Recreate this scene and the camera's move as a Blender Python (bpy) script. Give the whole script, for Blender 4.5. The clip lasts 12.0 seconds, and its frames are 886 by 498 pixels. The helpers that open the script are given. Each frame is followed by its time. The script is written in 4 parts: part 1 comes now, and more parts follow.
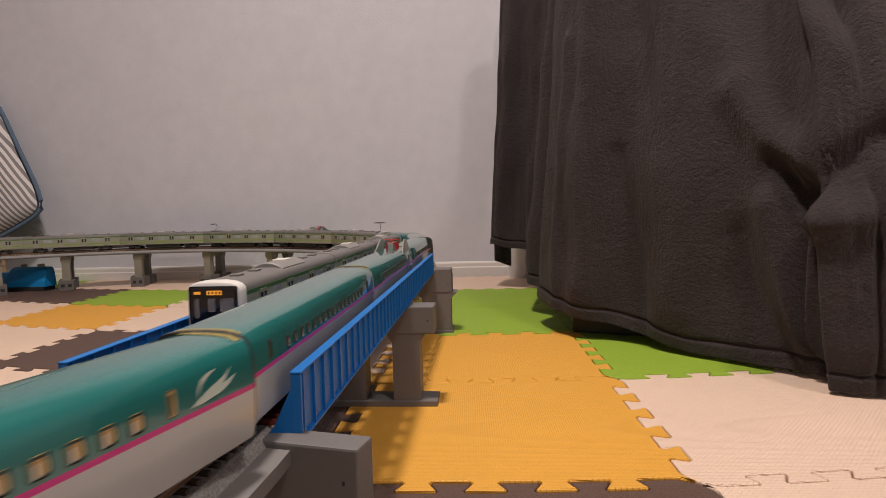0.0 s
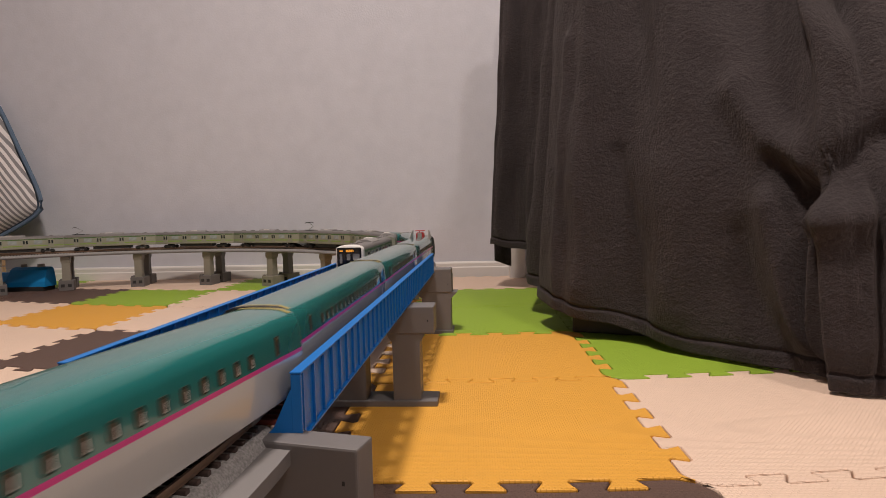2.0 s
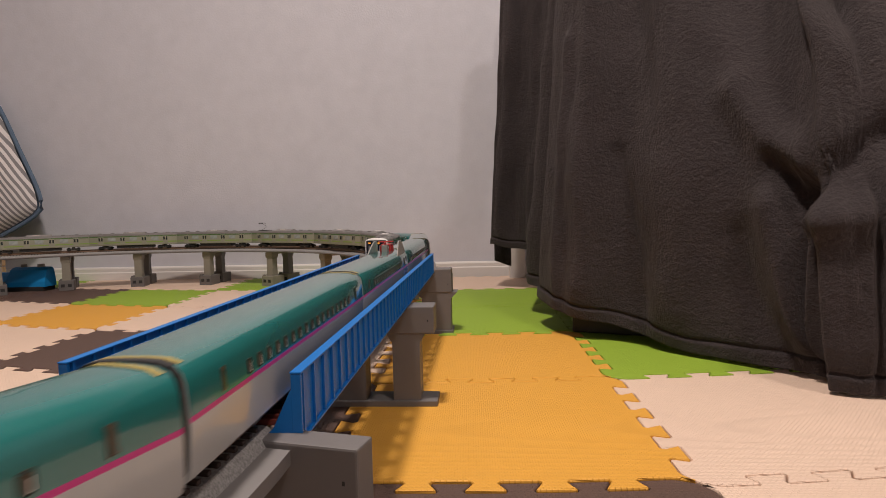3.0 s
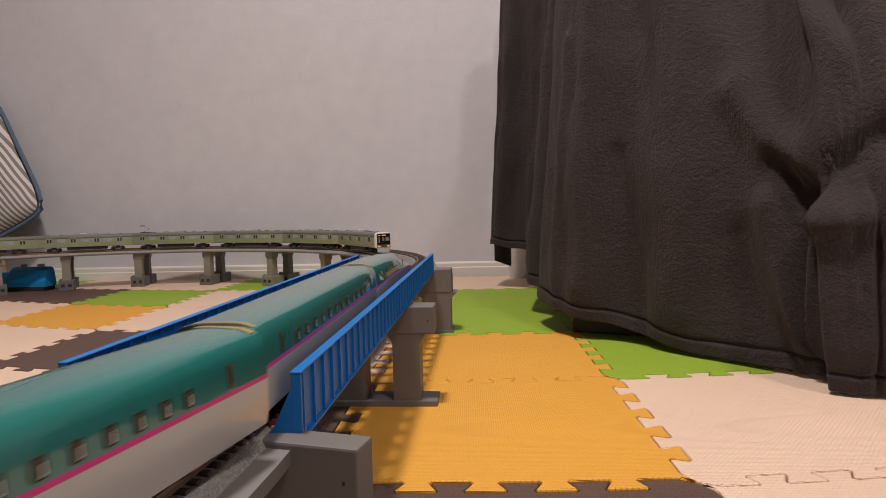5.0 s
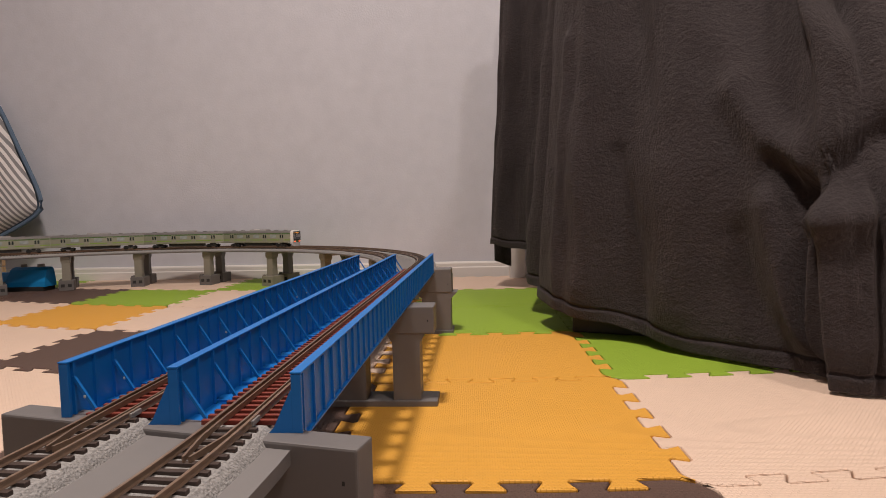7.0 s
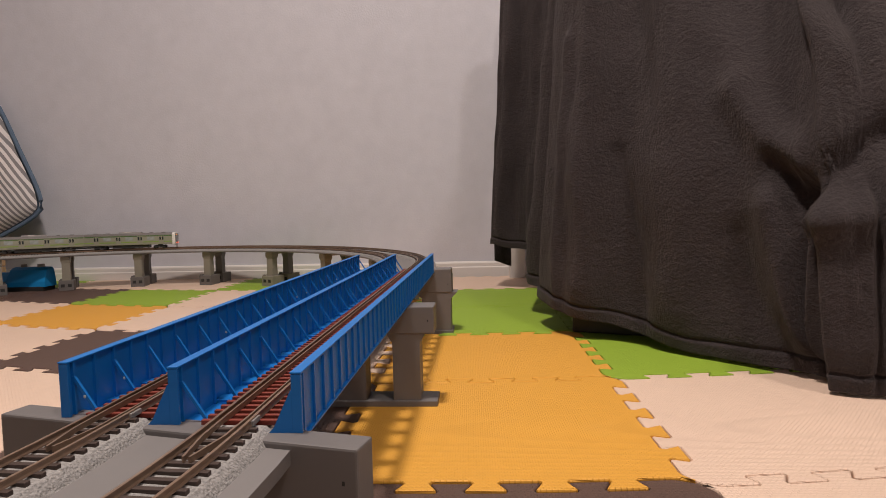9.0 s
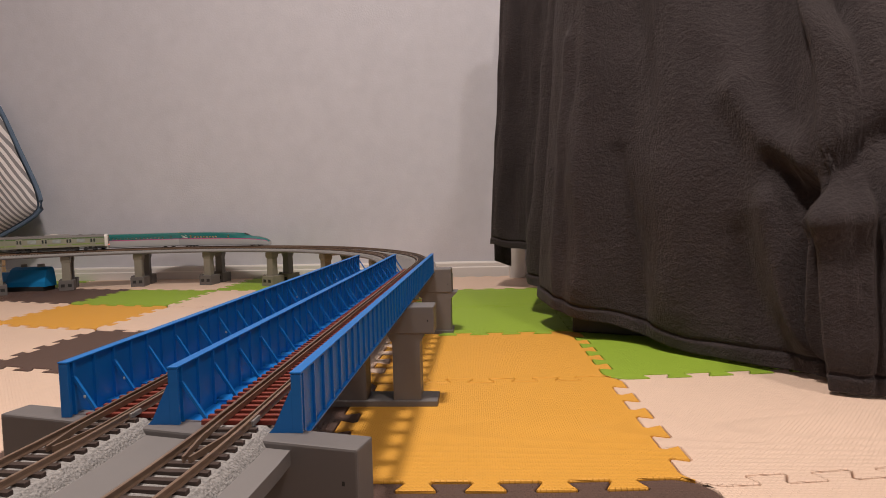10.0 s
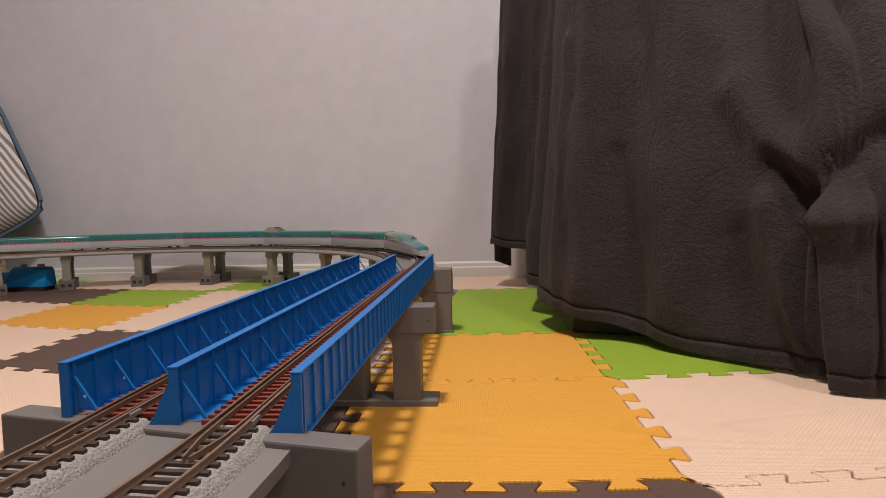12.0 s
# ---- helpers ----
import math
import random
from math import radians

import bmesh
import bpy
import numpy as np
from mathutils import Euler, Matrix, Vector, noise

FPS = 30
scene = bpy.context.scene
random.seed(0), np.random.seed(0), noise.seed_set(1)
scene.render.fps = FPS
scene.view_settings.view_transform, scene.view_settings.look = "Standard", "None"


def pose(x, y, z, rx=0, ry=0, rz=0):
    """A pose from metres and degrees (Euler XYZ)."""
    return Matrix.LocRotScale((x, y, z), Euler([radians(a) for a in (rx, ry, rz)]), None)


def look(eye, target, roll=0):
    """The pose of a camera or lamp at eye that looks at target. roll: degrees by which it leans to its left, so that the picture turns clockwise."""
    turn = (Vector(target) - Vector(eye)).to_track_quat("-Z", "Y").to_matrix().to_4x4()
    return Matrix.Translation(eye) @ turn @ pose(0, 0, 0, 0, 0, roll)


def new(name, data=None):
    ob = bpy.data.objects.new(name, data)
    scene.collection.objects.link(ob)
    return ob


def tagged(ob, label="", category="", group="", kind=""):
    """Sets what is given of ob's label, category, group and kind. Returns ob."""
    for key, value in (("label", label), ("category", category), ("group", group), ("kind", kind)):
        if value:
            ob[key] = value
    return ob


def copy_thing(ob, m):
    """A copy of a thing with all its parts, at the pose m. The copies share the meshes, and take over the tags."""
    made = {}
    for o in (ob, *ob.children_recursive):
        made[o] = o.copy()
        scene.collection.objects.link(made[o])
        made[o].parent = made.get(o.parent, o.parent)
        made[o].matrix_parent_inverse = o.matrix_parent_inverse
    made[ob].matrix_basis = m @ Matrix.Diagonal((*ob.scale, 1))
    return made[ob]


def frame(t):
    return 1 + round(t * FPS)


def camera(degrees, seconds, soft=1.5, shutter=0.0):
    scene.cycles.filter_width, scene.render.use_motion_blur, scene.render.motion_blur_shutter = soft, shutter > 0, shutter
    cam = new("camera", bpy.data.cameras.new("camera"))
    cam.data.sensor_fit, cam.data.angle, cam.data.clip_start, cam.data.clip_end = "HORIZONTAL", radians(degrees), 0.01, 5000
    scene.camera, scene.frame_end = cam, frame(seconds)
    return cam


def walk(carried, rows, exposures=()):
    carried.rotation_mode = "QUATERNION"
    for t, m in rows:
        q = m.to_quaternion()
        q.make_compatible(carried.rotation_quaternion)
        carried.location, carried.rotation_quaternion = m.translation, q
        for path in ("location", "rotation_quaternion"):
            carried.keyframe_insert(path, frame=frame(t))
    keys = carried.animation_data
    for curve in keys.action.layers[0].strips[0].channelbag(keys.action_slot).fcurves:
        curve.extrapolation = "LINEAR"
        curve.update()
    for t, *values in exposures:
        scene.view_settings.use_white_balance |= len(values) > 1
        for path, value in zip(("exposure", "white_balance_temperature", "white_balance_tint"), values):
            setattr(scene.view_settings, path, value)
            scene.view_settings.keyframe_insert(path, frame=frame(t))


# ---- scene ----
# camera: stands still on the floor beside the layout
cam = camera(72.95, 12.0, soft=0.95, shutter=0.3)
EYE = Vector((0.0008, -0.0151, 0.2164))
PITCH, YAW, ROLL = radians(3.657), radians(2.737), -1.343
AIM = EYE + Vector((-math.sin(YAW) * math.cos(PITCH), math.cos(YAW) * math.cos(PITCH), -math.sin(PITCH)))
walk(cam, [(0.0, look(EYE, AIM, ROLL)), (12.0, look(EYE, AIM, ROLL))])

# light: two round ceiling lamps out of view, a closed room, faint added ambient
scene.view_settings.exposure = 0.0
world = bpy.data.worlds.new("world")
world.use_nodes = True
scene.world = world
world.node_tree.nodes["Background"].inputs["Color"].default_value = (0.9, 0.92, 1.0, 1)
world.node_tree.nodes["Background"].inputs["Strength"].default_value = 0.05
LAMPS = ((-0.27, 0.34, 46.5), (0.85, -0.55, 23.5))
for lx, ly, watts in LAMPS:
    lamp_data = bpy.data.lights.new("ceiling_lamp_light", "AREA")
    lamp_data.shape, lamp_data.size, lamp_data.energy = "DISK", 0.24, watts
    lamp_data.color = (1.0, 0.87, 0.80)
    lamp_light = new("ceiling_lamp_light", lamp_data)
    lamp_light.matrix_world = look((lx, ly, 2.38), (lx, ly, 0))

from mathutils.geometry import tessellate_polygon

# ---------------------------------------------------------------- materials


def material(name, color, rough=0.6, metal=0.0, grain=0.08, scale=40.0, bump=0.0, bump_scale=200.0, coat=0.0, emit=None, power=0.0, blotch=0.0, blotch_scale=5.0):
    """Principled surface with colour variation at two scales and a fine relief."""
    m = bpy.data.materials.new(name)
    m.use_nodes = True
    nt = m.node_tree
    b = nt.nodes["Principled BSDF"]
    b.inputs["Roughness"].default_value, b.inputs["Metallic"].default_value = rough, metal
    b.inputs["Coat Weight"].default_value = coat
    tc = nt.nodes.new("ShaderNodeTexCoord")
    n1 = nt.nodes.new("ShaderNodeTexNoise")
    n1.inputs["Scale"].default_value, n1.inputs["Detail"].default_value = scale, 6
    n2 = nt.nodes.new("ShaderNodeTexNoise")
    n2.inputs["Scale"].default_value, n2.inputs["Detail"].default_value = blotch_scale, 3
    nt.links.new(tc.outputs["Object"], n1.inputs["Vector"])
    nt.links.new(tc.outputs["Object"], n2.inputs["Vector"])
    add = nt.nodes.new("ShaderNodeMath")
    add.operation = "MULTIPLY_ADD"
    nt.links.new(n1.outputs["Fac"], add.inputs[0])
    add.inputs[1].default_value = grain * 2
    add.inputs[2].default_value = 1 - grain - blotch
    add2 = nt.nodes.new("ShaderNodeMath")
    add2.operation = "MULTIPLY_ADD"
    nt.links.new(n2.outputs["Fac"], add2.inputs[0])
    add2.inputs[1].default_value = blotch * 2
    nt.links.new(add.outputs[0], add2.inputs[2])
    hsv = nt.nodes.new("ShaderNodeHueSaturation")
    hsv.inputs["Color"].default_value = (*color, 1)
    nt.links.new(add2.outputs[0], hsv.inputs["Value"])
    nt.links.new(hsv.outputs["Color"], b.inputs["Base Color"])
    if bump:
        n3 = nt.nodes.new("ShaderNodeTexNoise")
        n3.inputs["Scale"].default_value, n3.inputs["Detail"].default_value = bump_scale, 4
        nt.links.new(tc.outputs["Object"], n3.inputs["Vector"])
        bp = nt.nodes.new("ShaderNodeBump")
        bp.inputs["Strength"].default_value, bp.inputs["Distance"].default_value = bump, 0.002
        nt.links.new(n3.outputs["Fac"], bp.inputs["Height"])
        nt.links.new(bp.outputs["Normal"], b.inputs["Normal"])
    if emit:
        b.inputs["Emission Color"].default_value = (*emit, 1)
        b.inputs["Emission Strength"].default_value = power
    return m


def foam(name, color):
    """Foam mat: a fine pressed weave of small nubs."""
    m = material(name, color, 0.62, grain=0.05, scale=60, blotch=0.05, blotch_scale=6)
    nt = m.node_tree
    b = nt.nodes["Principled BSDF"]
    tc = nt.nodes["Texture Coordinate"]
    weave = nt.nodes.new("ShaderNodeTexBrick")
    for key, value in (("Scale", 1.0), ("Brick Width", 0.0046), ("Row Height", 0.0027), ("Mortar Size", 0.00055), ("Mortar Smooth", 1.0)):
        weave.inputs[key].default_value = value
    weave.inputs["Color1"].default_value, weave.inputs["Color2"].default_value, weave.inputs["Mortar"].default_value = (1, 1, 1, 1), (0.8, 0.8, 0.8, 1), (0, 0, 0, 1)
    nt.links.new(tc.outputs["Object"], weave.inputs["Vector"])
    bp = nt.nodes.new("ShaderNodeBump")
    bp.inputs["Strength"].default_value, bp.inputs["Distance"].default_value = 0.75, 0.0009
    nt.links.new(weave.outputs["Color"], bp.inputs["Height"])
    nt.links.new(bp.outputs["Normal"], b.inputs["Normal"])
    return m


def fleece():
    """Napped fleece: crushed streaks in the pile and a soft sheen."""
    m = material("charcoal_fleece", (0.0292, 0.0216, 0.0224), 0.95, grain=0.5, scale=210, blotch=0.34, blotch_scale=13)
    nt = m.node_tree
    b = nt.nodes["Principled BSDF"]
    b.inputs["Sheen Weight"].default_value, b.inputs["Sheen Roughness"].default_value = 0.09, 0.45
    b.inputs["Sheen Tint"].default_value = (0.9, 0.78, 0.76, 1)
    tc = nt.nodes["Texture Coordinate"]
    total = None
    for scale, weight, stretch in ((115, 0.95, 1.1), (360, 0.6, 1.0)):
        mp = nt.nodes.new("ShaderNodeMapping")
        mp.inputs["Scale"].default_value = (stretch, stretch, 1.0)
        n = nt.nodes.new("ShaderNodeTexNoise")
        n.inputs["Scale"].default_value, n.inputs["Detail"].default_value, n.inputs["Roughness"].default_value = scale, 4, 0.65
        nt.links.new(tc.outputs["Object"], mp.inputs["Vector"])
        nt.links.new(mp.outputs["Vector"], n.inputs["Vector"])
        k = nt.nodes.new("ShaderNodeMath")
        k.operation = "MULTIPLY_ADD"
        k.inputs[1].default_value = weight
        nt.links.new(n.outputs["Fac"], k.inputs[0])
        if total:
            nt.links.new(total, k.inputs[2])
        total = k.outputs[0]
    bp = nt.nodes.new("ShaderNodeBump")
    bp.inputs["Strength"].default_value, bp.inputs["Distance"].default_value = 0.9, 0.006
    nt.links.new(total, bp.inputs["Height"])
    nt.links.new(bp.outputs["Normal"], b.inputs["Normal"])
    return m


M = {
    "wall": material("wallpaper", (0.60, 0.60, 0.65), 0.85, grain=0.07, scale=22, bump=0.28, bump_scale=170, blotch=0.06, blotch_scale=8),
    "white": material("white_paint", (0.75, 0.72, 0.69), 0.5, grain=0.03),
    "floor": material("wood_floor", (0.3, 0.2, 0.12), 0.5, grain=0.15, scale=14),
    "yellow": foam("foam_yellow", (0.80, 0.40, 0.052)),
    "green": foam("foam_green", (0.30, 0.46, 0.034)),
    "beige": foam("foam_beige", (0.83, 0.625, 0.485)),
    "brown": foam("foam_brown", (0.115, 0.068, 0.052)),
    "blue": material("blue_plastic", (0.002, 0.150, 0.50), 0.48, grain=0.06, scale=30, bump=0.05, bump_scale=90, blotch=0.08, blotch_scale=12),
    "pale": material("scuffed_plastic", (0.5, 0.5, 0.5), 0.7),
    "grey": material("grey_plastic", (0.150, 0.140, 0.138), 0.55, grain=0.08, scale=30, bump=0.08, bump_scale=150, blotch=0.06, blotch_scale=14),
    "deck": material("viaduct_grey", (0.185, 0.175, 0.172), 0.6, grain=0.06, scale=40, blotch=0.05, blotch_scale=9),
    "block": material("dark_grey_block", (0.13, 0.12, 0.115), 0.6, grain=0.1),
    "olive": material("light_grey_block", (0.235, 0.215, 0.175), 0.6, grain=0.1),
    "ballast": material("ballast", (0.31, 0.30, 0.29), 0.9, grain=0.75, scale=760, bump=0.7, bump_scale=900, blotch=0.06, blotch_scale=30),
    "sleeper": material("dark_sleeper", (0.05, 0.032, 0.026), 0.6, grain=0.15),
    "redbed": material("red_sleeper", (0.21, 0.040, 0.026), 0.5, grain=0.12),
    "redfloor": material("dark_red_floor", (0.035, 0.009, 0.007), 0.6, grain=0.12),
    "rail": material("bronze_rail", (0.27, 0.185, 0.13), 0.34, metal=0.45, grain=0.15, scale=60),
    "railtop": material("worn_rail", (0.52, 0.42, 0.34), 0.28, metal=0.9, grain=0.15, scale=60),
    "teal": material("teal_paint", (0.014, 0.158, 0.152), 0.20, grain=0.03, scale=18, coat=0.8, blotch=0.04, blotch_scale=8),
    "cream": material("white_train_paint", (0.45, 0.47, 0.475), 0.25, grain=0.02, coat=0.5, blotch=0.03, blotch_scale=10),
    "pink": material("pink_stripe", (0.60, 0.03, 0.24), 0.3),
    "tan": material("gold_seat", (0.46, 0.30, 0.10), 0.2, grain=0.4, scale=260, coat=0.6),
    "seat": material("brown_seat", (0.060, 0.040, 0.022), 0.4, grain=0.3, scale=260),
    "pane": material("amber_tinted_pane", (0.035, 0.042, 0.028), 0.12, grain=0.25, scale=200, coat=0.5),
    "dark": material("dark_underframe", (0.02, 0.02, 0.02), 0.6, grain=0.2),
    "glass": material("dark_glass", (0.02, 0.03, 0.03), 0.08, coat=0.5),
    "steel": material("stainless_side", (0.29, 0.30, 0.235), 0.38, metal=0.2, grain=0.06, scale=40),
    "roof": material("grey_roof", (0.16, 0.15, 0.145), 0.55, grain=0.08, scale=40),
    "unit": material("light_grey_roof_unit", (0.24, 0.23, 0.22), 0.5, grain=0.05),
    "lime": material("lime_band", (0.22, 0.36, 0.07), 0.4),
    "forest": material("green_band", (0.06, 0.14, 0.035), 0.4),
    "cwin": material("side_window", (0.32, 0.36, 0.36), 0.12, grain=0.35, scale=90, coat=0.4),
    "dimglass": material("front_glass", (0.27, 0.27, 0.275), 0.1, grain=0.4, scale=120, coat=0.6),
    "face": material("white_face", (0.75, 0.73, 0.7), 0.3),
    "black": material("black_front", (0.012, 0.012, 0.014), 0.12, coat=0.6),
    "led": material("amber_sign", (0.8, 0.35, 0.05), 0.5, emit=(1.0, 0.36, 0.03), power=0.55),
    "tail": material("red_tail_lamp", (0.8, 0.08, 0.05), 0.3, emit=(1.0, 0.12, 0.06), power=2.5),
    "headlamp": material("white_headlamp", (0.9, 0.9, 0.85), 0.2, emit=(1.0, 0.98, 0.9), power=6.0),
    "redpart": material("red_insulator", (0.40, 0.025, 0.025), 0.4),
    "gold": material("yellow_warning", (0.34, 0.27, 0.07), 0.5),
    "shroud": material("grey_shroud", (0.30, 0.29, 0.27), 0.35, coat=0.3),
    "logo": material("pale_swallow", (0.55, 0.66, 0.6), 0.35),
    "blanket": fleece(),
    "wood": material("pale_wood", (0.42, 0.27, 0.15), 0.55, grain=0.15),
    "toyblue": material("toy_blue", (0.006, 0.23, 0.56), 0.5),
    "navy": material("slate_blue_piping", (0.10, 0.15, 0.22), 0.85, grain=0.15, scale=200, bump=0.4, bump_scale=400),
}

# ---------------------------------------------------------------- mesh helpers


def mesh_of(name, bm, mats):
    me = bpy.data.meshes.new(name)
    bmesh.ops.recalc_face_normals(bm, faces=bm.faces)
    bm.to_mesh(me)
    bm.free()
    for m in mats if isinstance(mats, (list, tuple)) else [mats]:
        me.materials.append(m)
    return me


def part(name, bm, mats, parent=None, label="", smooth=False):
    me = mesh_of(name, bm, mats)
    if smooth:
        for p in me.polygons:
            p.use_smooth = True
        me.set_sharp_from_angle(angle=radians(38))
    ob = new(name, me)
    ob.parent = parent
    return tagged(ob, label)


def share(name, me, parent, m):
    ob = new(name, me)
    ob.parent = parent
    ob.matrix_local = m
    return ob


def empty(name, m=None, **tags):
    ob = new(name)
    if m is not None:
        ob.matrix_world = m
    return tagged(ob, **tags)


def box(bm, lo, hi, bevel=0.0, m=None):
    """A box from corner to corner, its edges rounded."""
    mid = [(a + b) / 2 for a, b in zip(lo, hi)]
    size = [abs(b - a) for a, b in zip(lo, hi)]
    r = bmesh.ops.create_cube(bm, size=1, matrix=(m or Matrix()) @ Matrix.Translation(mid) @ Matrix.Diagonal((*size, 1)))
    if bevel:
        edges = list({e for v in r["verts"] for e in v.link_edges})
        bmesh.ops.bevel(bm, geom=edges, offset=bevel, segments=2, affect="EDGES", profile=0.6)
    return bm


def boxed(*args, **kw):
    return box(bmesh.new(), *args, **kw)


def loft(bm, rings, closed=True, caps=True, mat_of=None):
    """Skin a list of equal rings of points."""
    vs = [[bm.verts.new(p) for p in ring] for ring in rings]
    n = len(vs[0])
    for a, b in zip(vs, vs[1:]):
        for i in range(n if closed else n - 1):
            j = (i + 1) % n
            f = bm.faces.new((a[i], a[j], b[j], b[i]))
            if mat_of:
                f.material_index = mat_of(i)
    if caps and closed:
        bm.faces.new(vs[0])
        bm.faces.new(vs[-1])
    return bm


def tube(bm, points, r, sides=8):
    """A round bar along points."""
    rings = []
    pts = [Vector(p) for p in points]
    for i, p in enumerate(pts):
        d = (pts[min(i + 1, len(pts) - 1)] - pts[max(i - 1, 0)]).normalized()
        u = d.cross(Vector((0, 0, 1)) if abs(d.z) < 0.9 else Vector((1, 0, 0))).normalized()
        w = d.cross(u)
        rings.append([p + r * (math.cos(a) * u + math.sin(a) * w) for a in (2 * math.pi * k / sides for k in range(sides))])
    return loft(bm, rings)


# ---------------------------------------------------------------- plan of the layout
TURN = radians(1.15)  # the straight leans a little from the mats' lines
ACROSS = Vector((math.cos(TURN), -math.sin(TURN), 0))
ALONG = Vector((math.sin(TURN), math.cos(TURN), 0))
TRACK = Matrix.Rotation(-TURN, 4, "Z")
LANE = (-0.1162, -0.1804)  # the two tracks' centre lines
MIDDLE = -0.1483
NEAR, FAR = 0.245, 1.08  # where the straight runs
R_MID = 0.76


def rail_height(along):
    k = min(1, max(0, (along - 0.95) / 0.6))
    return 0.1229 - 0.0034 * k * k * (3 - 2 * k)


def loop_length(off):
    return 2 * math.pi * (R_MID + off) + 2 * (FAR - NEAR)


def on_loop(off, s):
    """Place and heading on the oval, off metres outside its middle line, s metres on from the nought of the straight."""
    r, straight = R_MID + off, FAR - NEAR
    s = (s - NEAR) % loop_length(off)
    cx = MIDDLE - R_MID
    if s < straight:
        a, b, h = MIDDLE + off, NEAR + s, 0.0
    elif s < straight + math.pi * r:
        h = (s - straight) / r
        a, b = cx + r * math.cos(h), FAR + r * math.sin(h)
    elif s < 2 * straight + math.pi * r:
        h = math.pi
        a, b = cx - r, FAR - (s - straight - math.pi * r)
    else:
        h = math.pi + (s - 2 * straight - math.pi * r) / r
        a, b = cx + r * math.cos(h), NEAR + r * math.sin(h)
    return ACROSS * a + ALONG * b + Vector((0, 0, rail_height(b))), h - TURN


def on_track(off, s, dz=0.0):
    p, h = on_loop(off, s)
    return Matrix.Translation(p + Vector((0, 0, dz))) @ Matrix.Rotation(h, 4, "Z")


OUTER, INNER = 0.0321, -0.0321
BRIDGE = (0.2493, 0.998)
JOINT = 0.6237

# ---------------------------------------------------------------- room


def slab(name, lo, hi, mat, m=None, kind="structure", label="", category=""):
    ob = part(name, boxed(lo, hi), mat)
    if m is not None:
        ob.matrix_world = m
    return tagged(ob, label, category, kind=kind)


def room():
    slab("floor", (-3.2, -2.2, -0.11), (2.4, 2.2, -0.0125), M["floor"], label="wooden floor under the foam mats", category="floor")
    turn = Matrix.Translation((0, 1.962, 0)) @ Matrix.Rotation(radians(-1.6), 4, "Z")
    slab("wall_north", (-3.2, 0, -0.1), (2.4, 0.12, 2.5), M["wall"], turn, label="pale grey papered wall with a fine mottled texture", category="wall")
    slab("wall_south", (-3.2, -2.32, -0.1), (2.4, -2.2, 2.5), M["wall"], label="pale grey papered wall", category="wall")
    slab("wall_west", (-3.2, -2.2, -0.1), (-3.08, 2.3, 2.5), M["wall"], label="pale grey papered wall", category="wall")
    slab("wall_east", (2.28, -2.2, -0.1), (2.4, 2.1, 2.5), M["wall"], label="pale grey papered wall", category="wall")
    slab("ceiling", (-3.3, -2.4, 2.5), (2.5, 2.4, 2.6), M["white"], label="white ceiling", category="ceiling")
    # skirting: a board with a rounded top and a narrow ledge
    bm = bmesh.new()
    prof = [(0, 0), (-0.012, 0), (-0.012, 0.040), (-0.0095, 0.043), (-0.0095, 0.054), (-0.007, 0.0585), (-0.003, 0.060), (0, 0.060)]
    loft(bm, [[(x, y, z - 0.012) for y, z in prof] for x in (-3.1, 2.3)])
    ob = tagged(part("baseboard", bm, M["white"]), "white skirting board with a stepped top edge", "baseboard", kind="structure")
    ob.matrix_world = turn @ Matrix.Translation((0, -0.001, 0))
    for lx, ly, _ in LAMPS:
        lamp = empty("ceiling_lamp", pose(lx, ly, 2.5), label="round white ceiling lamp", category="lamp", group="ceiling lamps")
        bm = bmesh.new()
        bmesh.ops.create_cone(bm, cap_ends=True, segments=40, radius1=0.32, radius2=0.34, depth=0.10, matrix=Matrix.Translation((0, 0, -0.052)))
        part("housing", bm, M["white"], lamp)


# ---------------------------------------------------------------- puzzle mats
TILE, MAT_X, MAT_Y = 0.30, -0.1295, 0.4545


def bent_to_view(x, y):
    """Bends the square mat grid to fit the lens curve in the camera's view."""
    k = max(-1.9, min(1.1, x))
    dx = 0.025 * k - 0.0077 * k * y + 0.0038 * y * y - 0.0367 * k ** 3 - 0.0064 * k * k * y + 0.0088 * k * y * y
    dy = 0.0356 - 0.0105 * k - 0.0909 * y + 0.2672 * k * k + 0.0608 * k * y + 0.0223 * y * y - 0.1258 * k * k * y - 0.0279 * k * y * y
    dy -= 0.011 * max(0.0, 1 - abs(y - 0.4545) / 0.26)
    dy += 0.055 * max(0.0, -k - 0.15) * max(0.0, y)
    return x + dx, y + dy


def seam():
    """Offsets along one side of a tile: five dovetail teeth."""
    pts, pitch, a, o = [], 0.0536, 0.0088, 0.0042
    for k in range(5):
        s = 0.016 + pitch * k
        pts += [(s - (o if k else 0), -a), (s + pitch / 2 + o, -a), (s + pitch / 2 - o, a), (s + pitch + (o if k < 4 else 0), a)]
    return pts


def rounded(pts, r=0.0028):
    """Cut each sharp corner by two points."""
    out = []
    n = len(pts)
    for i in range(n):
        p, a, b = Vector(pts[i]), Vector(pts[i - 1]), Vector(pts[(i + 1) % n])
        for q in (a, b):
            d = q - p
            out.append(p + d.normalized() * min(r, d.length * 0.35))
    return out


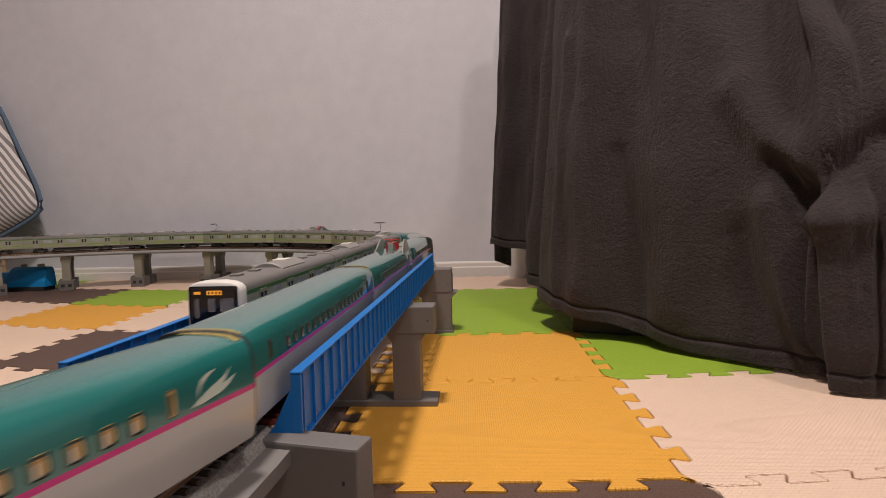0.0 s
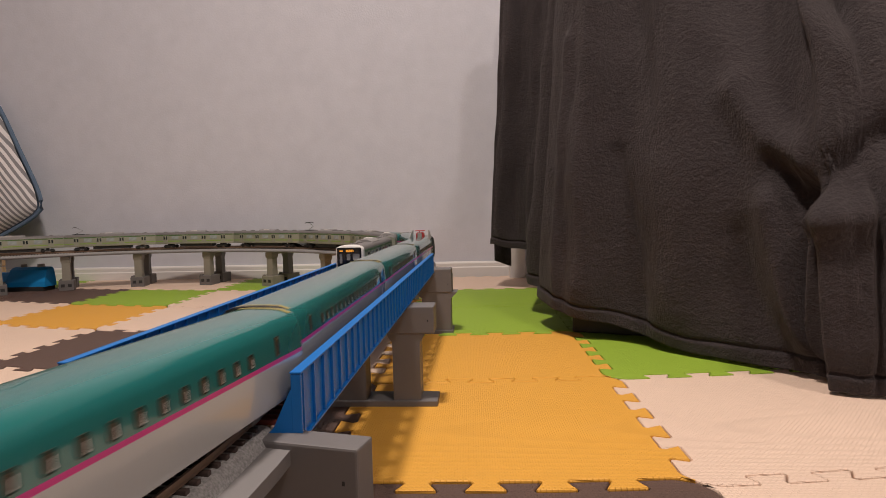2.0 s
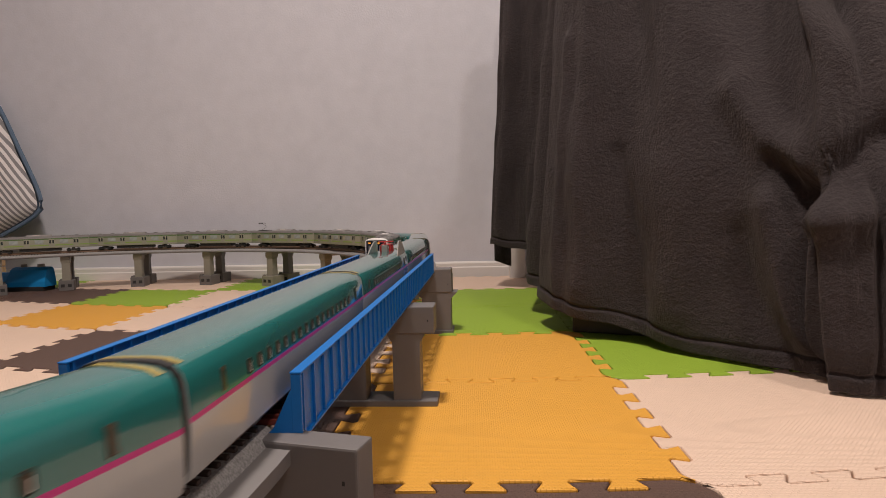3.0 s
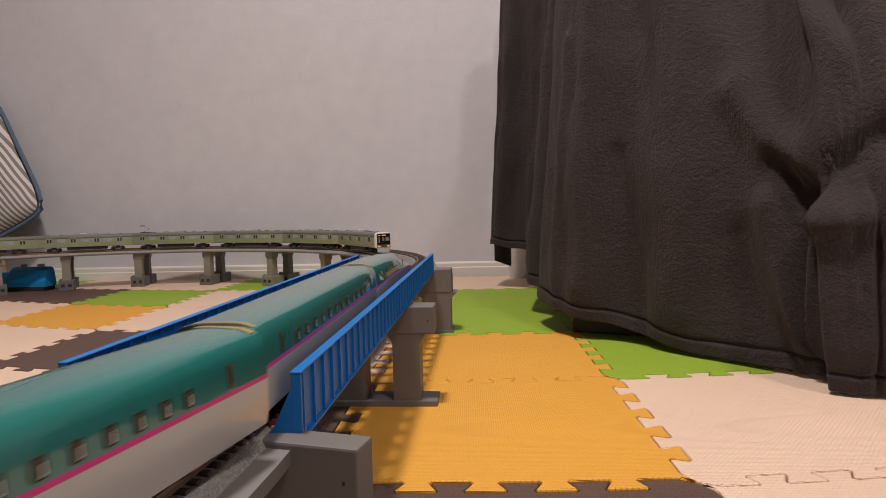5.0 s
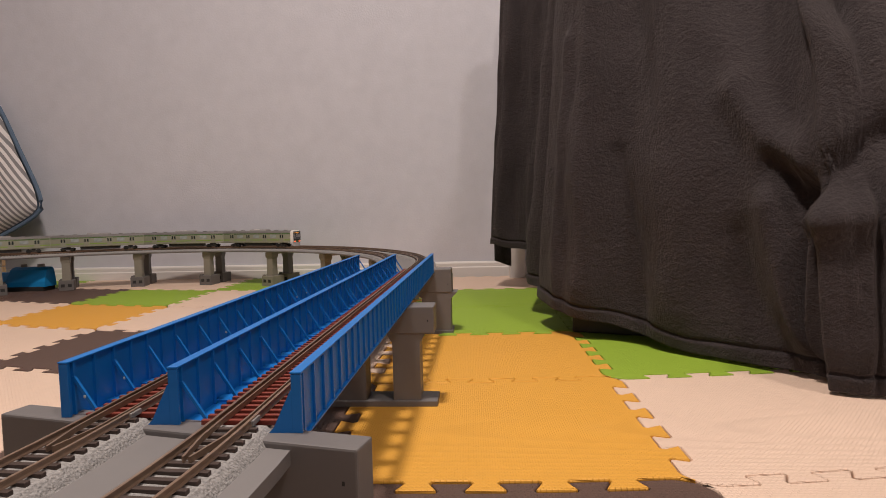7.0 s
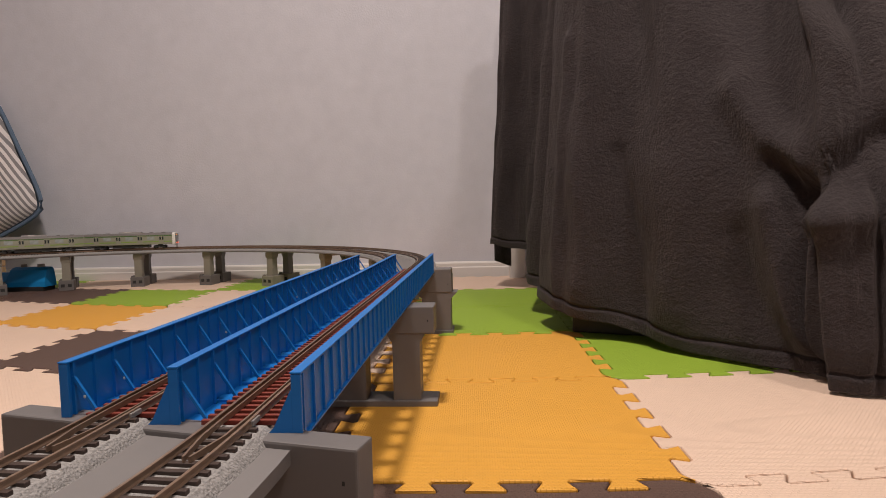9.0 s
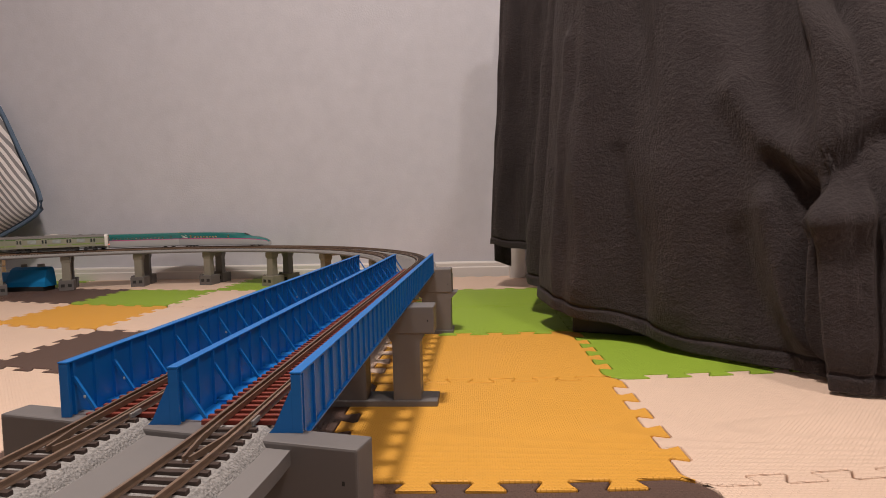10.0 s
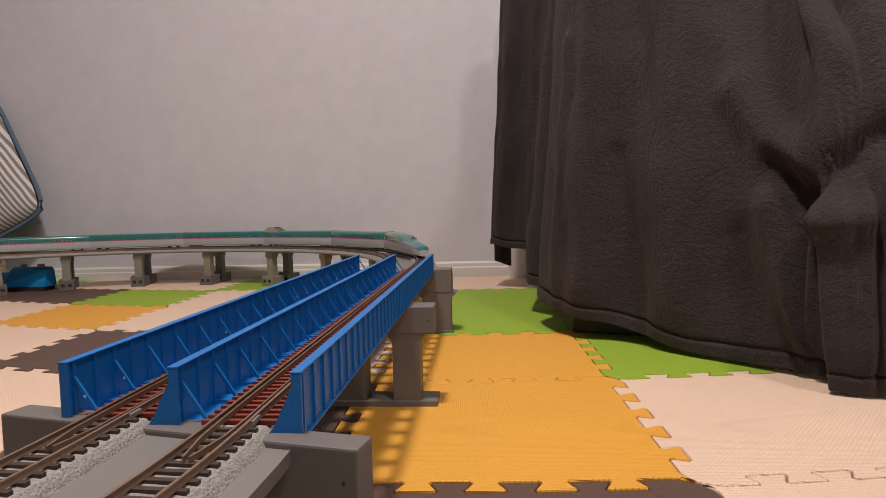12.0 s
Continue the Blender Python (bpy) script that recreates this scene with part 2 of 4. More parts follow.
def tile_outline(c, r):
    x, y, t = MAT_X + c * TILE, MAT_Y + r * TILE, TILE
    s = seam()
    low = [(x, y)] + [(x + u, y + w) for u, w in s]
    right = [(x + t, y)] + [(x + t + w, y + u) for u, w in s]
    top = [(x + t, y + t)] + [(x + u, y + t + w) for u, w in reversed(s)]
    left = [(x, y + t)] + [(x + w, y + u) for u, w in reversed(s)]
    return rounded(low + right + top + left)


def mat_tile(c, r, colour):
    pts = tile_outline(c, r)
    mid = sum(pts, Vector((0, 0))) / len(pts)
    cx, cy = bent_to_view(*mid)
    tile = []
    for i, p in enumerate(pts):
        d = (pts[(i + 1) % len(pts)] - pts[i - 1]).normalized()
        tile.append((p, Vector((-d.y, d.x))))
    rnd = random.Random(c * 31 + r)
    top = 0.0009 * r + rnd.uniform(-0.0004, 0.0004)
    bm = bmesh.new()
    rings = []
    for inset, z in ((0.0007, -0.012), (0.0007, top - 0.0018), (0.0011, top - 0.0006), (0.0020, top)):
        ring = []
        for p, nrm in tile:
            q = p + nrm * inset
            x, y = bent_to_view(q.x, q.y)
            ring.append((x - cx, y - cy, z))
        rings.append(ring)
    loft(bm, rings, caps=False)
    bm.verts.ensure_lookup_table()
    n = len(pts)
    for tri in tessellate_polygon([[Vector(p) for p in rings[-1]]]):
        bm.faces.new([bm.verts[3 * n + i] for i in tri])
    ob = part("foam_mat", bm, M[colour])
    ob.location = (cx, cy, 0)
    words = {"yellow": "mustard yellow", "green": "lime green", "beige": "pale beige", "brown": "dark brown"}
    tagged(ob, words[colour] + " foam puzzle mat interlocked with its neighbours", "foam mat", "foam puzzle mats")


def mats():
    colours = {
        (0, 0): "yellow", (0, 1): "yellow", (0, 2): "green", (0, 3): "green", (0, 4): "beige", (0, -1): "brown",
        (1, 0): "beige", (1, 1): "green", (1, -1): "beige", (2, 0): "beige", (2, 1): "green", (2, -1): "beige",
        (-1, 0): "brown", (-1, 1): "beige", (-1, 2): "beige", (-1, 3): "yellow", (-1, 4): "beige", (-1, -1): "brown",
        (-2, 0): "beige", (-2, 1): "brown", (-2, 2): "beige", (-2, 3): "beige", (-2, 4): "green", (-2, -1): "beige",
        (-3, 0): "beige", (-3, 1): "beige", (-3, 2): "yellow", (-3, 3): "green", (-3, 4): "beige",
        (-4, 1): "beige", (-4, 2): "beige", (-4, 3): "brown", (-4, 4): "beige",
        (-5, 2): "beige", (-5, 3): "brown", (-5, 4): "green",
        (1, 2): "green", (1, 3): "beige", (1, 4): "beige",
    }
    for (c, r), colour in colours.items():
        mat_tile(c, r, colour)


# ---------------------------------------------------------------- track
GAUGE = 0.0175


def swept(bm, off0, profile, s0, s1, step, dz=0.0):
    """Sweep a cross-section (offset outwards, height over the rail's top) along the oval."""
    n = max(1, round((s1 - s0) / step))
    rings = []
    for i in range(n + 1):
        m = on_track(off0, s0 + (s1 - s0) * i / n, dz)
        rings.append([m @ Vector((a, 0, z)) for a, z in profile])
    return loft(bm, rings)


def track_piece(off, s0, s1, near):
    """Track on a moulded ballast bed."""
    ob = empty("track_piece", label="model railway track with dark sleepers on grey moulded ballast", category="track", group="track pieces")
    step = 0.02 if near else 0.04
    bm = bmesh.new()
    n = max(2, round((s1 - s0) / (0.0025 if near else 0.02)))
    rings = []
    for i in range(n + 1):
        m = on_track(off, s0 + (s1 - s0) * i / n)
        ring = []
        for a, z in ((-0.0188, -0.0106), (-0.0170, -0.0076), (-0.0145, -0.0050), (-0.009, -0.0045), (0.0, -0.0048), (0.009, -0.0045), (0.0145, -0.0050), (0.0170, -0.0076), (0.0188, -0.0106)):
            k = noise.noise(Vector((i * 0.9, a * 420, off * 90))) * (0.00012 if near else 0.0)
            ring.append(m @ Vector((a + k, 0, z + k)))
        rings.append(ring)
    loft(bm, rings)
    part("ballast_bed", bm, M["ballast"], ob)
    for side in (-1, 1):
        a = side * GAUGE / 2
        prof = [(-0.0010, -0.0032), (0.0010, -0.0032), (0.0009, -0.0027), (0.0004, -0.0022), (0.0004, -0.0009), (0.0007, -0.0007), (0.0007, -0.0001), (0.0005, 0), (-0.0005, 0), (-0.0007, -0.0001), (-0.0007, -0.0007), (-0.0004, -0.0009), (-0.0004, -0.0022), (-0.0009, -0.0027)]
        part("rail", swept(bmesh.new(), off, [(a + u, z) for u, z in prof], s0, s1, step), M["rail"], ob, "bronze-coloured rail")
    pitch = 0.0074
    count = int((s1 - s0) / pitch)
    sl = boxed((-0.0132, -0.0014, -0.0062), (0.0132, 0.0014, -0.0031), bevel=0.0003 if near else 0)
    if near:
        me = mesh_of("sleeper", sl, M["sleeper"])
        for i in range(count):
            share("sleeper", me, ob, on_track(off, s0 + (i + 0.5) * pitch))
    else:
        sl.free()
        bm = bmesh.new()
        for i in range(count):
            box(bm, (-0.0132, -0.0014, -0.0062), (0.0132, 0.0014, -0.0031), m=on_track(off, s0 + (i + 0.5) * pitch))
        tagged(part("sleepers", bm, M["sleeper"], ob), kind="stuff")


def viaduct(s0, s1, thick):
    """A grey slab that carries both tracks, with a thickened rim on each side."""
    ob = empty("viaduct", label="grey plastic viaduct slab carrying two tracks", category="viaduct", group="viaduct slabs")
    wide = 0.0628 if thick > 0.006 else 0.0585
    slab_prof = [(-wide, -0.0103), (wide, -0.0103), (wide, -0.0081 - thick), (0.050, -0.0103 - thick), (-0.050, -0.0103 - thick), (-wide, -0.0081 - thick)]
    part("slab", swept(bmesh.new(), 0, slab_prof, s0, s1, 0.03), M["deck"], ob)


def railway():
    total = loop_length(0)
    stretch = [(BRIDGE[1], 1.10)]
    step = (NEAR + total - 1.10 - 0.01) / 15
    cuts = [1.10 + step * i for i in range(16)]
    for a, b in list(zip(cuts, cuts[1:])) + stretch:
        end = BRIDGE[0] + total if b > total + 0.1 else b
        near = b > total - 0.25
        viaduct(a, end + (0.006 if near else -0.0005), 0.0089 if near or b == 1.10 else 0.0048)
        for off in (OUTER, INNER):
            # the same stretch on the longer or shorter lane
            k = lambda s: s if s <= FAR else FAR + (s - FAR) * (loop_length(off) - (FAR - NEAR)) / (total - (FAR - NEAR))
            track_piece(off, k(a), k(end) if end != BRIDGE[0] + total else loop_length(off) + BRIDGE[0] + (0.014 if off < 0 else 0.004), near or b == 1.10)


# ---------------------------------------------------------------- bridge


def girder_bridge(y0, y1, skewed):
    """One span: three plate girders with stiffeners and slanting braces, red sleepers and rails. The near ends are
    staggered to fit the camera's view.
    """
    ob = empty("girder_bridge", TRACK, label="blue plastic plate girder bridge span with red sleepers", category="bridge", group="bridge spans")
    y0, y1 = y0 + 0.0006, y1 - 0.0006
    lines = (-0.2128, -0.1500, -0.0860)
    bottom, top = 0.1122, 0.1443
    ribs = 22
    rib = mesh_of("stiffener", boxed((-0.0023, -0.0009, bottom + 0.001), (0.0023, 0.0009, top - 0.0009)), M["blue"])
    bm = bmesh.new()
    pr = [(0.0008, 0.0236), (0.0026, 0.0236), (0.0156, 0.0030), (0.0138, 0.0030)]
    loft(bm, [[(a, d, bottom + z) for a, z in pr] for d in (-0.0008, 0.0008)])
    brace = mesh_of("brace", bm, M["blue"])
    scuff = mesh_of("scuff", boxed((0.0070, -0.0010, bottom + 0.0130), (0.0084, 0.0010, bottom + 0.0146), bevel=0.0004), M["pale"])
    rnd = random.Random(4)
    for gi, c in enumerate(lines):
        # offset makes up for the lens bend; a square end would miss the view
        g0 = y0 + (0.205 * (lines[2] - c) * 0.8 if skewed else 0)
        g = part("girder", boxed((c - 0.0008, g0, bottom), (c + 0.0008, y1, top - 0.0008)), M["blue"], ob)
        part("top_flange", boxed((c - 0.0027, g0 - 0.0004, top - 0.0010), (c + 0.0027, y1 + 0.0004, top), bevel=0.0003), M["blue"], g)
        part("bottom_flange", boxed((c - 0.0027, g0, bottom - 0.0004), (c + 0.0027, y1, bottom + 0.0008), bevel=0.0003), M["blue"], g)
        part("end_post", boxed((c - 0.0024, g0 - 0.0002, bottom), (c + 0.0024, g0 + 0.0016, top - 0.0012), bevel=0.0003), M["blue"], g)
        first, last = g0 + 0.0052, y1 - 0.0065
        for i in range(ribs + 1):
            y = first + (last - first) * (i - 1) / (ribs - 2)
            if g0 + 0.003 < y < y1 - 0.001:
                share("stiffener", rib, g, Matrix.Translation((c, y, 0)))
        if gi:
            # end plates, wider at the foot, on the side of the track
            for y in (g0 + 0.0005, y1 - 0.0005):
                bm = bmesh.new()
                pr = [(c, bottom), (c - 0.0140, bottom), (c - 0.0140, bottom + 0.0030), (c - 0.0112, bottom + 0.006), (c - 0.0030, top - 0.009), (c, top - 0.007)]
                loft(bm, [[(a, y + d, z) for a, z in pr] for d in (-0.0006, 0.0006)])
                part("end_plate", bm, M["blue"], g)
        if gi < 2:
            part("ledge", boxed((c + 0.0026, g0 + 0.002, bottom - 0.0002), (c + 0.0095, y1 - 0.002, bottom + 0.0008)), M["blue"], g)
            for i in range(11):
                y = first + (last - first) * i / 10 + rnd.uniform(-0.0006, 0.0006)
                share("brace", brace, g, Matrix.Translation((c, y, 0)))
                if rnd.random() < 0.14:
                    share("scuff", scuff, g, Matrix.Translation((c, y, rnd.uniform(-0.004, 0.004))))
    # open floor: cross beams from girder to girder
    for i in range(11):
        y = y0 + 0.024 + (y1 - y0 - 0.034) * i / 10 if skewed else y0 + 0.0085 + (y1 - y0 - 0.015) * i / 10
        part("cross_beam", boxed((lines[0] + 0.0009, y - 0.0055, bottom + 0.0004), (lines[2] - 0.0009, y + 0.0055, 0.1145)), M["blue"], ob)
    pale = mesh_of("sleeper", boxed((-0.0186, -0.0013, -0.0058), (0.0186, 0.0013, -0.0034), bevel=0.0003), M["redbed"])
    z = 0.1229
    for c in LANE:
        b0 = y0 - 0.0005
        y00 = y0
        if skewed:
            y0 = y0 + (0.014 if c == LANE[1] else 0.004)
        b0 = y0 - 0.0005
        bed = part("track_bed", boxed((c - 0.0135, y0, 0.1146), (c + 0.0135, y1, z - 0.0058)), M["redfloor"], ob)
        n = 52
        for i in range(n):
            share("sleeper", pale, bed, Matrix.Translation((c, y0 + (i + 0.5) * (y1 - y0) / n, z)))
        for a in (-GAUGE / 2, GAUGE / 2):
            prof = [(-0.0010, -0.0034), (0.0010, -0.0034), (0.0004, -0.0022), (0.0004, -0.0009), (0.0007, -0.0007), (0.0007, 0), (-0.0007, 0), (-0.0007, -0.0007), (-0.0004, -0.0009), (-0.0004, -0.0022)]
            bm = bmesh.new()
            loft(bm, [[(c + a + u, y, z + w) for u, w in prof] for y in (b0, y1 + 0.0005)])
            part("rail", bm, M["rail"], bed, "bronze-coloured rail")
        for a in (-0.0056, 0.0056):  # check rails inside the running rails
            bm = bmesh.new()
            prof = [(-0.0004, -0.0034), (0.0004, -0.0034), (0.0004, -0.0005), (-0.0004, -0.0005)]
            loft(bm, [[(c + a + u, y, z + w) for u, w in prof] for y in (b0, y1 + 0.0005)])
            part("check_rail", bm, M["rail"], bed)
        y0 = y00


def check_rail_ends():
    """The pointed ends of the check rails before the bridge."""
    for off in (OUTER, INNER):
        ob = empty("check_rail_end", label="bronze check rails meeting in a point between the rails", category="rail", group="check rail ends")
        for side in (-1, 1):
            bm = bmesh.new()
            rings = []
            start = BRIDGE[0] + (0.014 if off < 0 else 0.004)
            for s, a in ((start, 0.0056), (start - 0.024, 0.0050), (start - 0.046, 0.0014)):
                m = on_track(off, s)
                rings.append([m @ Vector((side * a + u, 0, w)) for u, w in ((-0.0005, -0.0031), (0.0005, -0.0031), (0.0005, -0.0005), (-0.0005, -0.0005))])
            part("rail", loft(bm, rings), M["rail"], ob)
        m = on_track(off, start - 0.001)
        part("rail_joiner", boxed((GAUGE / 2 - 0.0016, -0.0045, -0.0035), (GAUGE / 2 + 0.0016, 0.0045, -0.0008), bevel=0.0005, m=m), M["unit"], ob, "grey rail joiner")


# ---------------------------------------------------------------- piers


def portal_pier(m, columns, cap, base, top, depth, mat, label, slot=False):
    """A pier: foot plate, square columns with a widened neck, and a cap. All spans are across the track."""
    ob = empty("pier", m, label=label, category="pier", group="viaduct piers")
    d0, d1 = depth
    if base:
        part("foot_plate", boxed((base[0], d0 - 0.003, 0.0), (base[1], d1 + 0.006, 0.0065), bevel=0.0008), mat, ob)
    for a, b in columns:
        bm = bmesh.new()
        mid, w = (a + b) / 2, (b - a) / 2
        dm, dw = (d0 + d1) / 2, (d1 - d0) / 2
        rings = []
        for z, k in ((0.0064 if base else 0, 1.0), (top - 0.046, 1.0), (top - 0.040, 1.02), (top - 0.0295, 1.45)):
            rings.append([(mid + w * k, dm - dw, z), (mid + w * k, dm + dw, z), (mid - w * k, dm + dw, z), (mid - w * k, dm - dw, z)])
        part("column", loft(bm, rings), mat, ob)
    part("cap", boxed((cap[0], d0 - 0.001, top - 0.030), (cap[1], d1 + 0.004, top), bevel=0.0012), mat, ob)
    # dark patch on the cap's face; the hole's shade is only coloured in
    part("peg_hole", boxed((cap[1] - 0.0075, d0 - 0.0012, top - 0.0165), (cap[1] - 0.0062, d0 - 0.0008, top - 0.0145)), M["dark"], ob)
    return ob


def loop_pier(s, light):
    """Two slender columns on slotted building-block feet, under both tracks."""
    m = on_track(0, s)
    top = m.translation.z - 0.0151
    m = m.copy()
    ground = -0.0125 if s > 3.2 else 0.003
    m.translation.z = ground
    top -= ground
    ob = empty("pier", m, label="slender grey pier pair standing on slotted building blocks", category="pier", group="viaduct piers")
    mat, foot = (M["olive"], M["olive"]) if light else (M["grey"], M["block"])
    for side in (-1, 1):
        x = side * 0.036
        bm = bmesh.new()
        rings = []
        for z, w in ((0.028, 0.0112), (top - 0.019, 0.0106), (top - 0.018, 0.0116), (top - 0.012, 0.0130), (top - 0.003, 0.0130), (top, 0.0120)):
            rings.append([(x + w, -w, z), (x + w, w, z), (x - w, w, z), (x - w, -w, z)])
        part("column", loft(bm, rings), M["olive"] if side < 0 else M["grey"], ob)
        b = part("block", boxed((x - 0.024, -0.020, 0.0), (x + 0.030, 0.020, 0.030), bevel=0.001), foot, ob)
        # no real openings: dark boxes carry the slots' shade as colour
        for k in (-1, 1):
            part("slot", boxed((x - 0.0245, k * 0.009 - 0.005, 0.011), (x - 0.020, k * 0.009 + 0.005, 0.020)), M["dark"], b)
        for k in (-1, 0, 1):
            part("stud", boxed((x - 0.006 + k * 0.016, 0.013, 0.0295), (x + 0.002 + k * 0.016, 0.0185, 0.034)), foot, b)
    part("crossbeam", boxed((-0.05, -0.008, top - 0.007), (0.05, 0.008, top)), M["olive"], ob)


def piers():
    grey = M["grey"]
    portal_pier(TRACK, ((-0.1640, -0.1330), (-0.1020, -0.0716)), (-0.2180, -0.0550), (-0.2200, -0.0530), 0.1114, (0.6360, 0.6650), grey, "grey plastic portal pier under the middle of the bridge")
    end = portal_pier(TRACK, ((-0.2300, -0.1900), (-0.1090, -0.0580)), (-0.2330, -0.0560), (-0.2330, -0.0545), 0.1030, (1.0270, 1.0650), grey, "grey plastic portal pier beyond the end of the bridge")
    part("upright", boxed((-0.0892, 1.0262, 0.0965), (-0.0566, 1.0660, 0.1140), bevel=0.0012), grey, end)
    near = TRACK @ Matrix.Translation((-0.0542, 0.2303, 0)) @ Matrix.Rotation(radians(-13), 4, "Z")
    portal_pier(near, ((-0.2030, -0.1560), (-0.0330, -0.0015)), (-0.2040, 0.0), (-0.2040, 0.0), 0.1158, (0.0010, 0.0125), grey, "grey plastic portal pier where viaduct and bridge meet")
    for i, s in enumerate((1.425, 1.740, 1.983, 2.222, 2.450, 2.660, 2.838, 3.07, 3.29, 3.55, 3.85, 4.15, 4.45, 4.75, 5.05, 5.35, 5.65)):
        loop_pier(s, i <= 2)


# ---------------------------------------------------------------- trains


def wheel_truck(parent, y, w=0.0145, low=0.0, z=0.012):
    """A bogie: side frames, axle boxes and four wheels."""
    bm = bmesh.new()
    for s in (-1, 1):
        box(bm, (s * w - 0.001, y - 0.017, 0.0045), (s * w + 0.001, y + 0.017, 0.008), bevel=0.0005)
        for k in (-1, 1):
            box(bm, (s * w - 0.002, y + k * 0.0125 - 0.003, 0.003), (s * w + 0.002, y + k * 0.0125 + 0.003, 0.0085))
    box(bm, (-w, y - 0.004, 0.005), (w, y + 0.004, z))
    b = part("bogie", bm, M["dark"], parent)
    for s in (-1, 1):
        for k in (-1, 1):
            bm = bmesh.new()
            bmesh.ops.create_cone(bm, cap_ends=True, segments=16, radius1=0.0056, radius2=0.0052, depth=0.0026, matrix=Matrix.Translation((s * GAUGE / 2, y + k * 0.0125, 0.0056)) @ Matrix.Rotation(radians(90), 4, "Y"))
            part("wheel", bm, M["dark"], b)


BULLET_PITCH, BULLET, END_CAR = 0.2838, 0.2806, 0.3080
# half section of the bullet train: offset, height over the rail
SCALE = 1.035
SECTION = [(a * SCALE * 0.97, z * SCALE) for a, z in [(0.0172, 0.0040), (0.0194, 0.0054), (0.0203, 0.0100), (0.0206, 0.0180), (0.0207, 0.0243), (0.0206, 0.0262), (0.0202, 0.0320), (0.0197, 0.0368), (0.0186, 0.0402), (0.0161, 0.0430), (0.0112, 0.0445), (0.0050, 0.0449)]]
WAIST = 0.0262 * SCALE


def bullet_ring(y, width=1.0, top=1.0, flat=0.0):
    """A cross-section; where the back falls, the cream cheeks under the waist stay high."""
    half = []
    full = 0.0449 * SCALE
    peak = 0.0016 + (full - 0.0016) * top
    waist = min(WAIST * (0.72 + 0.28 * top), peak * 0.86)
    for a, z in SECTION:
        zz = z * waist / WAIST if z <= WAIST else waist + (z - WAIST) * (peak - waist) / (full - WAIST)
        half.append((a * width * (1 - flat * max(0, (z - WAIST) / (full - WAIST))), y, max(0.0016, zz)))
    return [(-a, y, z) for a, y, z in half] + [(a, y, z) for a, y, z in reversed(half)]


def bullet_mat(i):
    """Cream skirt, pink stripe, teal above."""
    n = len(SECTION)
    k = i if i < n else 2 * n - 2 - i
    return 0 if k < 4 else 1 if k == 4 else 2


def bullet_windows(car, y0, y1, count, w, seats, h=0.0062):
    bm = boxed((-0.0004, -w / 2, -h / 2), (0.0004, w / 2, h / 2), bevel=0.0009)
    n = len(bm.faces)
    for k in (-0.28, 0.22):  # seat backs behind the pane; white specks at their foot are painted highlights
        box(bm, (-0.00055, (k - 0.13) * w, -h * 0.34), (0.00055, (k + 0.13) * w, h * 0.22), bevel=0.0002)
    m = len(bm.faces)
    for k in (-0.34, 0.12, 0.30):
        box(bm, (-0.0006, (k - 0.05) * w, -h * 0.40), (0.0006, (k + 0.05) * w, -h * 0.30))
    bm.faces.ensure_lookup_table()
    for i, f in enumerate(bm.faces):
        f.material_index = 0 if i < n else 1 if i < m else 2
    me = mesh_of("window", bm, [M["pane"], seats, M["face"]])
    for side in (-1, 1):
        for i in range(count):
            y = y0 + (y1 - y0) * i / max(1, count - 1)
            share("window", me, car, Matrix.Translation((side * 0.01975 * SCALE, y, 0.0304 * SCALE)) @ Matrix.Rotation(side * radians(-3.5), 4, "Y"))


def swallow(car, y, flip):
    """The pale sweeping bird mark near the car's end: a body that rises into two tail feathers, and a wing."""
    strokes = (
        [(0.000, -0.0034, 0.0003), (0.005, -0.0020, 0.0018), (0.010, -0.0002, 0.0026), (0.015, 0.0022, 0.0022), (0.0195, 0.0056, 0.0012), (0.0225, 0.0096, 0.0003)],
        [(0.011, -0.0012, 0.0016), (0.016, -0.0002, 0.0017), (0.021, 0.0018, 0.0013), (0.0255, 0.0048, 0.0002)],
        [(0.003, -0.0018, 0.0006), (0.0035, 0.0030, 0.0014), (0.0055, 0.0074, 0.0015), (0.0095, 0.0104, 0.0010), (0.014, 0.0118, 0.0002)],
    )
    for side in (-1, 1):
        bm = bmesh.new()
        for k, stroke in enumerate(strokes):
            rows = []
            for u, v, w in stroke:
                rows.append([bm.verts.new((side * (0.02035 - 0.00014 * (z - 0.0262) * 1000 * 0.6 + 0.00004 * k) * SCALE, y + flip * u * 0.95, z * SCALE)) for z in (0.0300 + v * 0.62 - w * 0.7, 0.0300 + v * 0.62 + w * 0.7)])
            for p, q in zip(rows, rows[1:]):
                bm.faces.new((p[0], q[0], q[1], p[1]))
        part("swallow_mark", bm, M["logo"], car, "pale swallow-shaped mark")


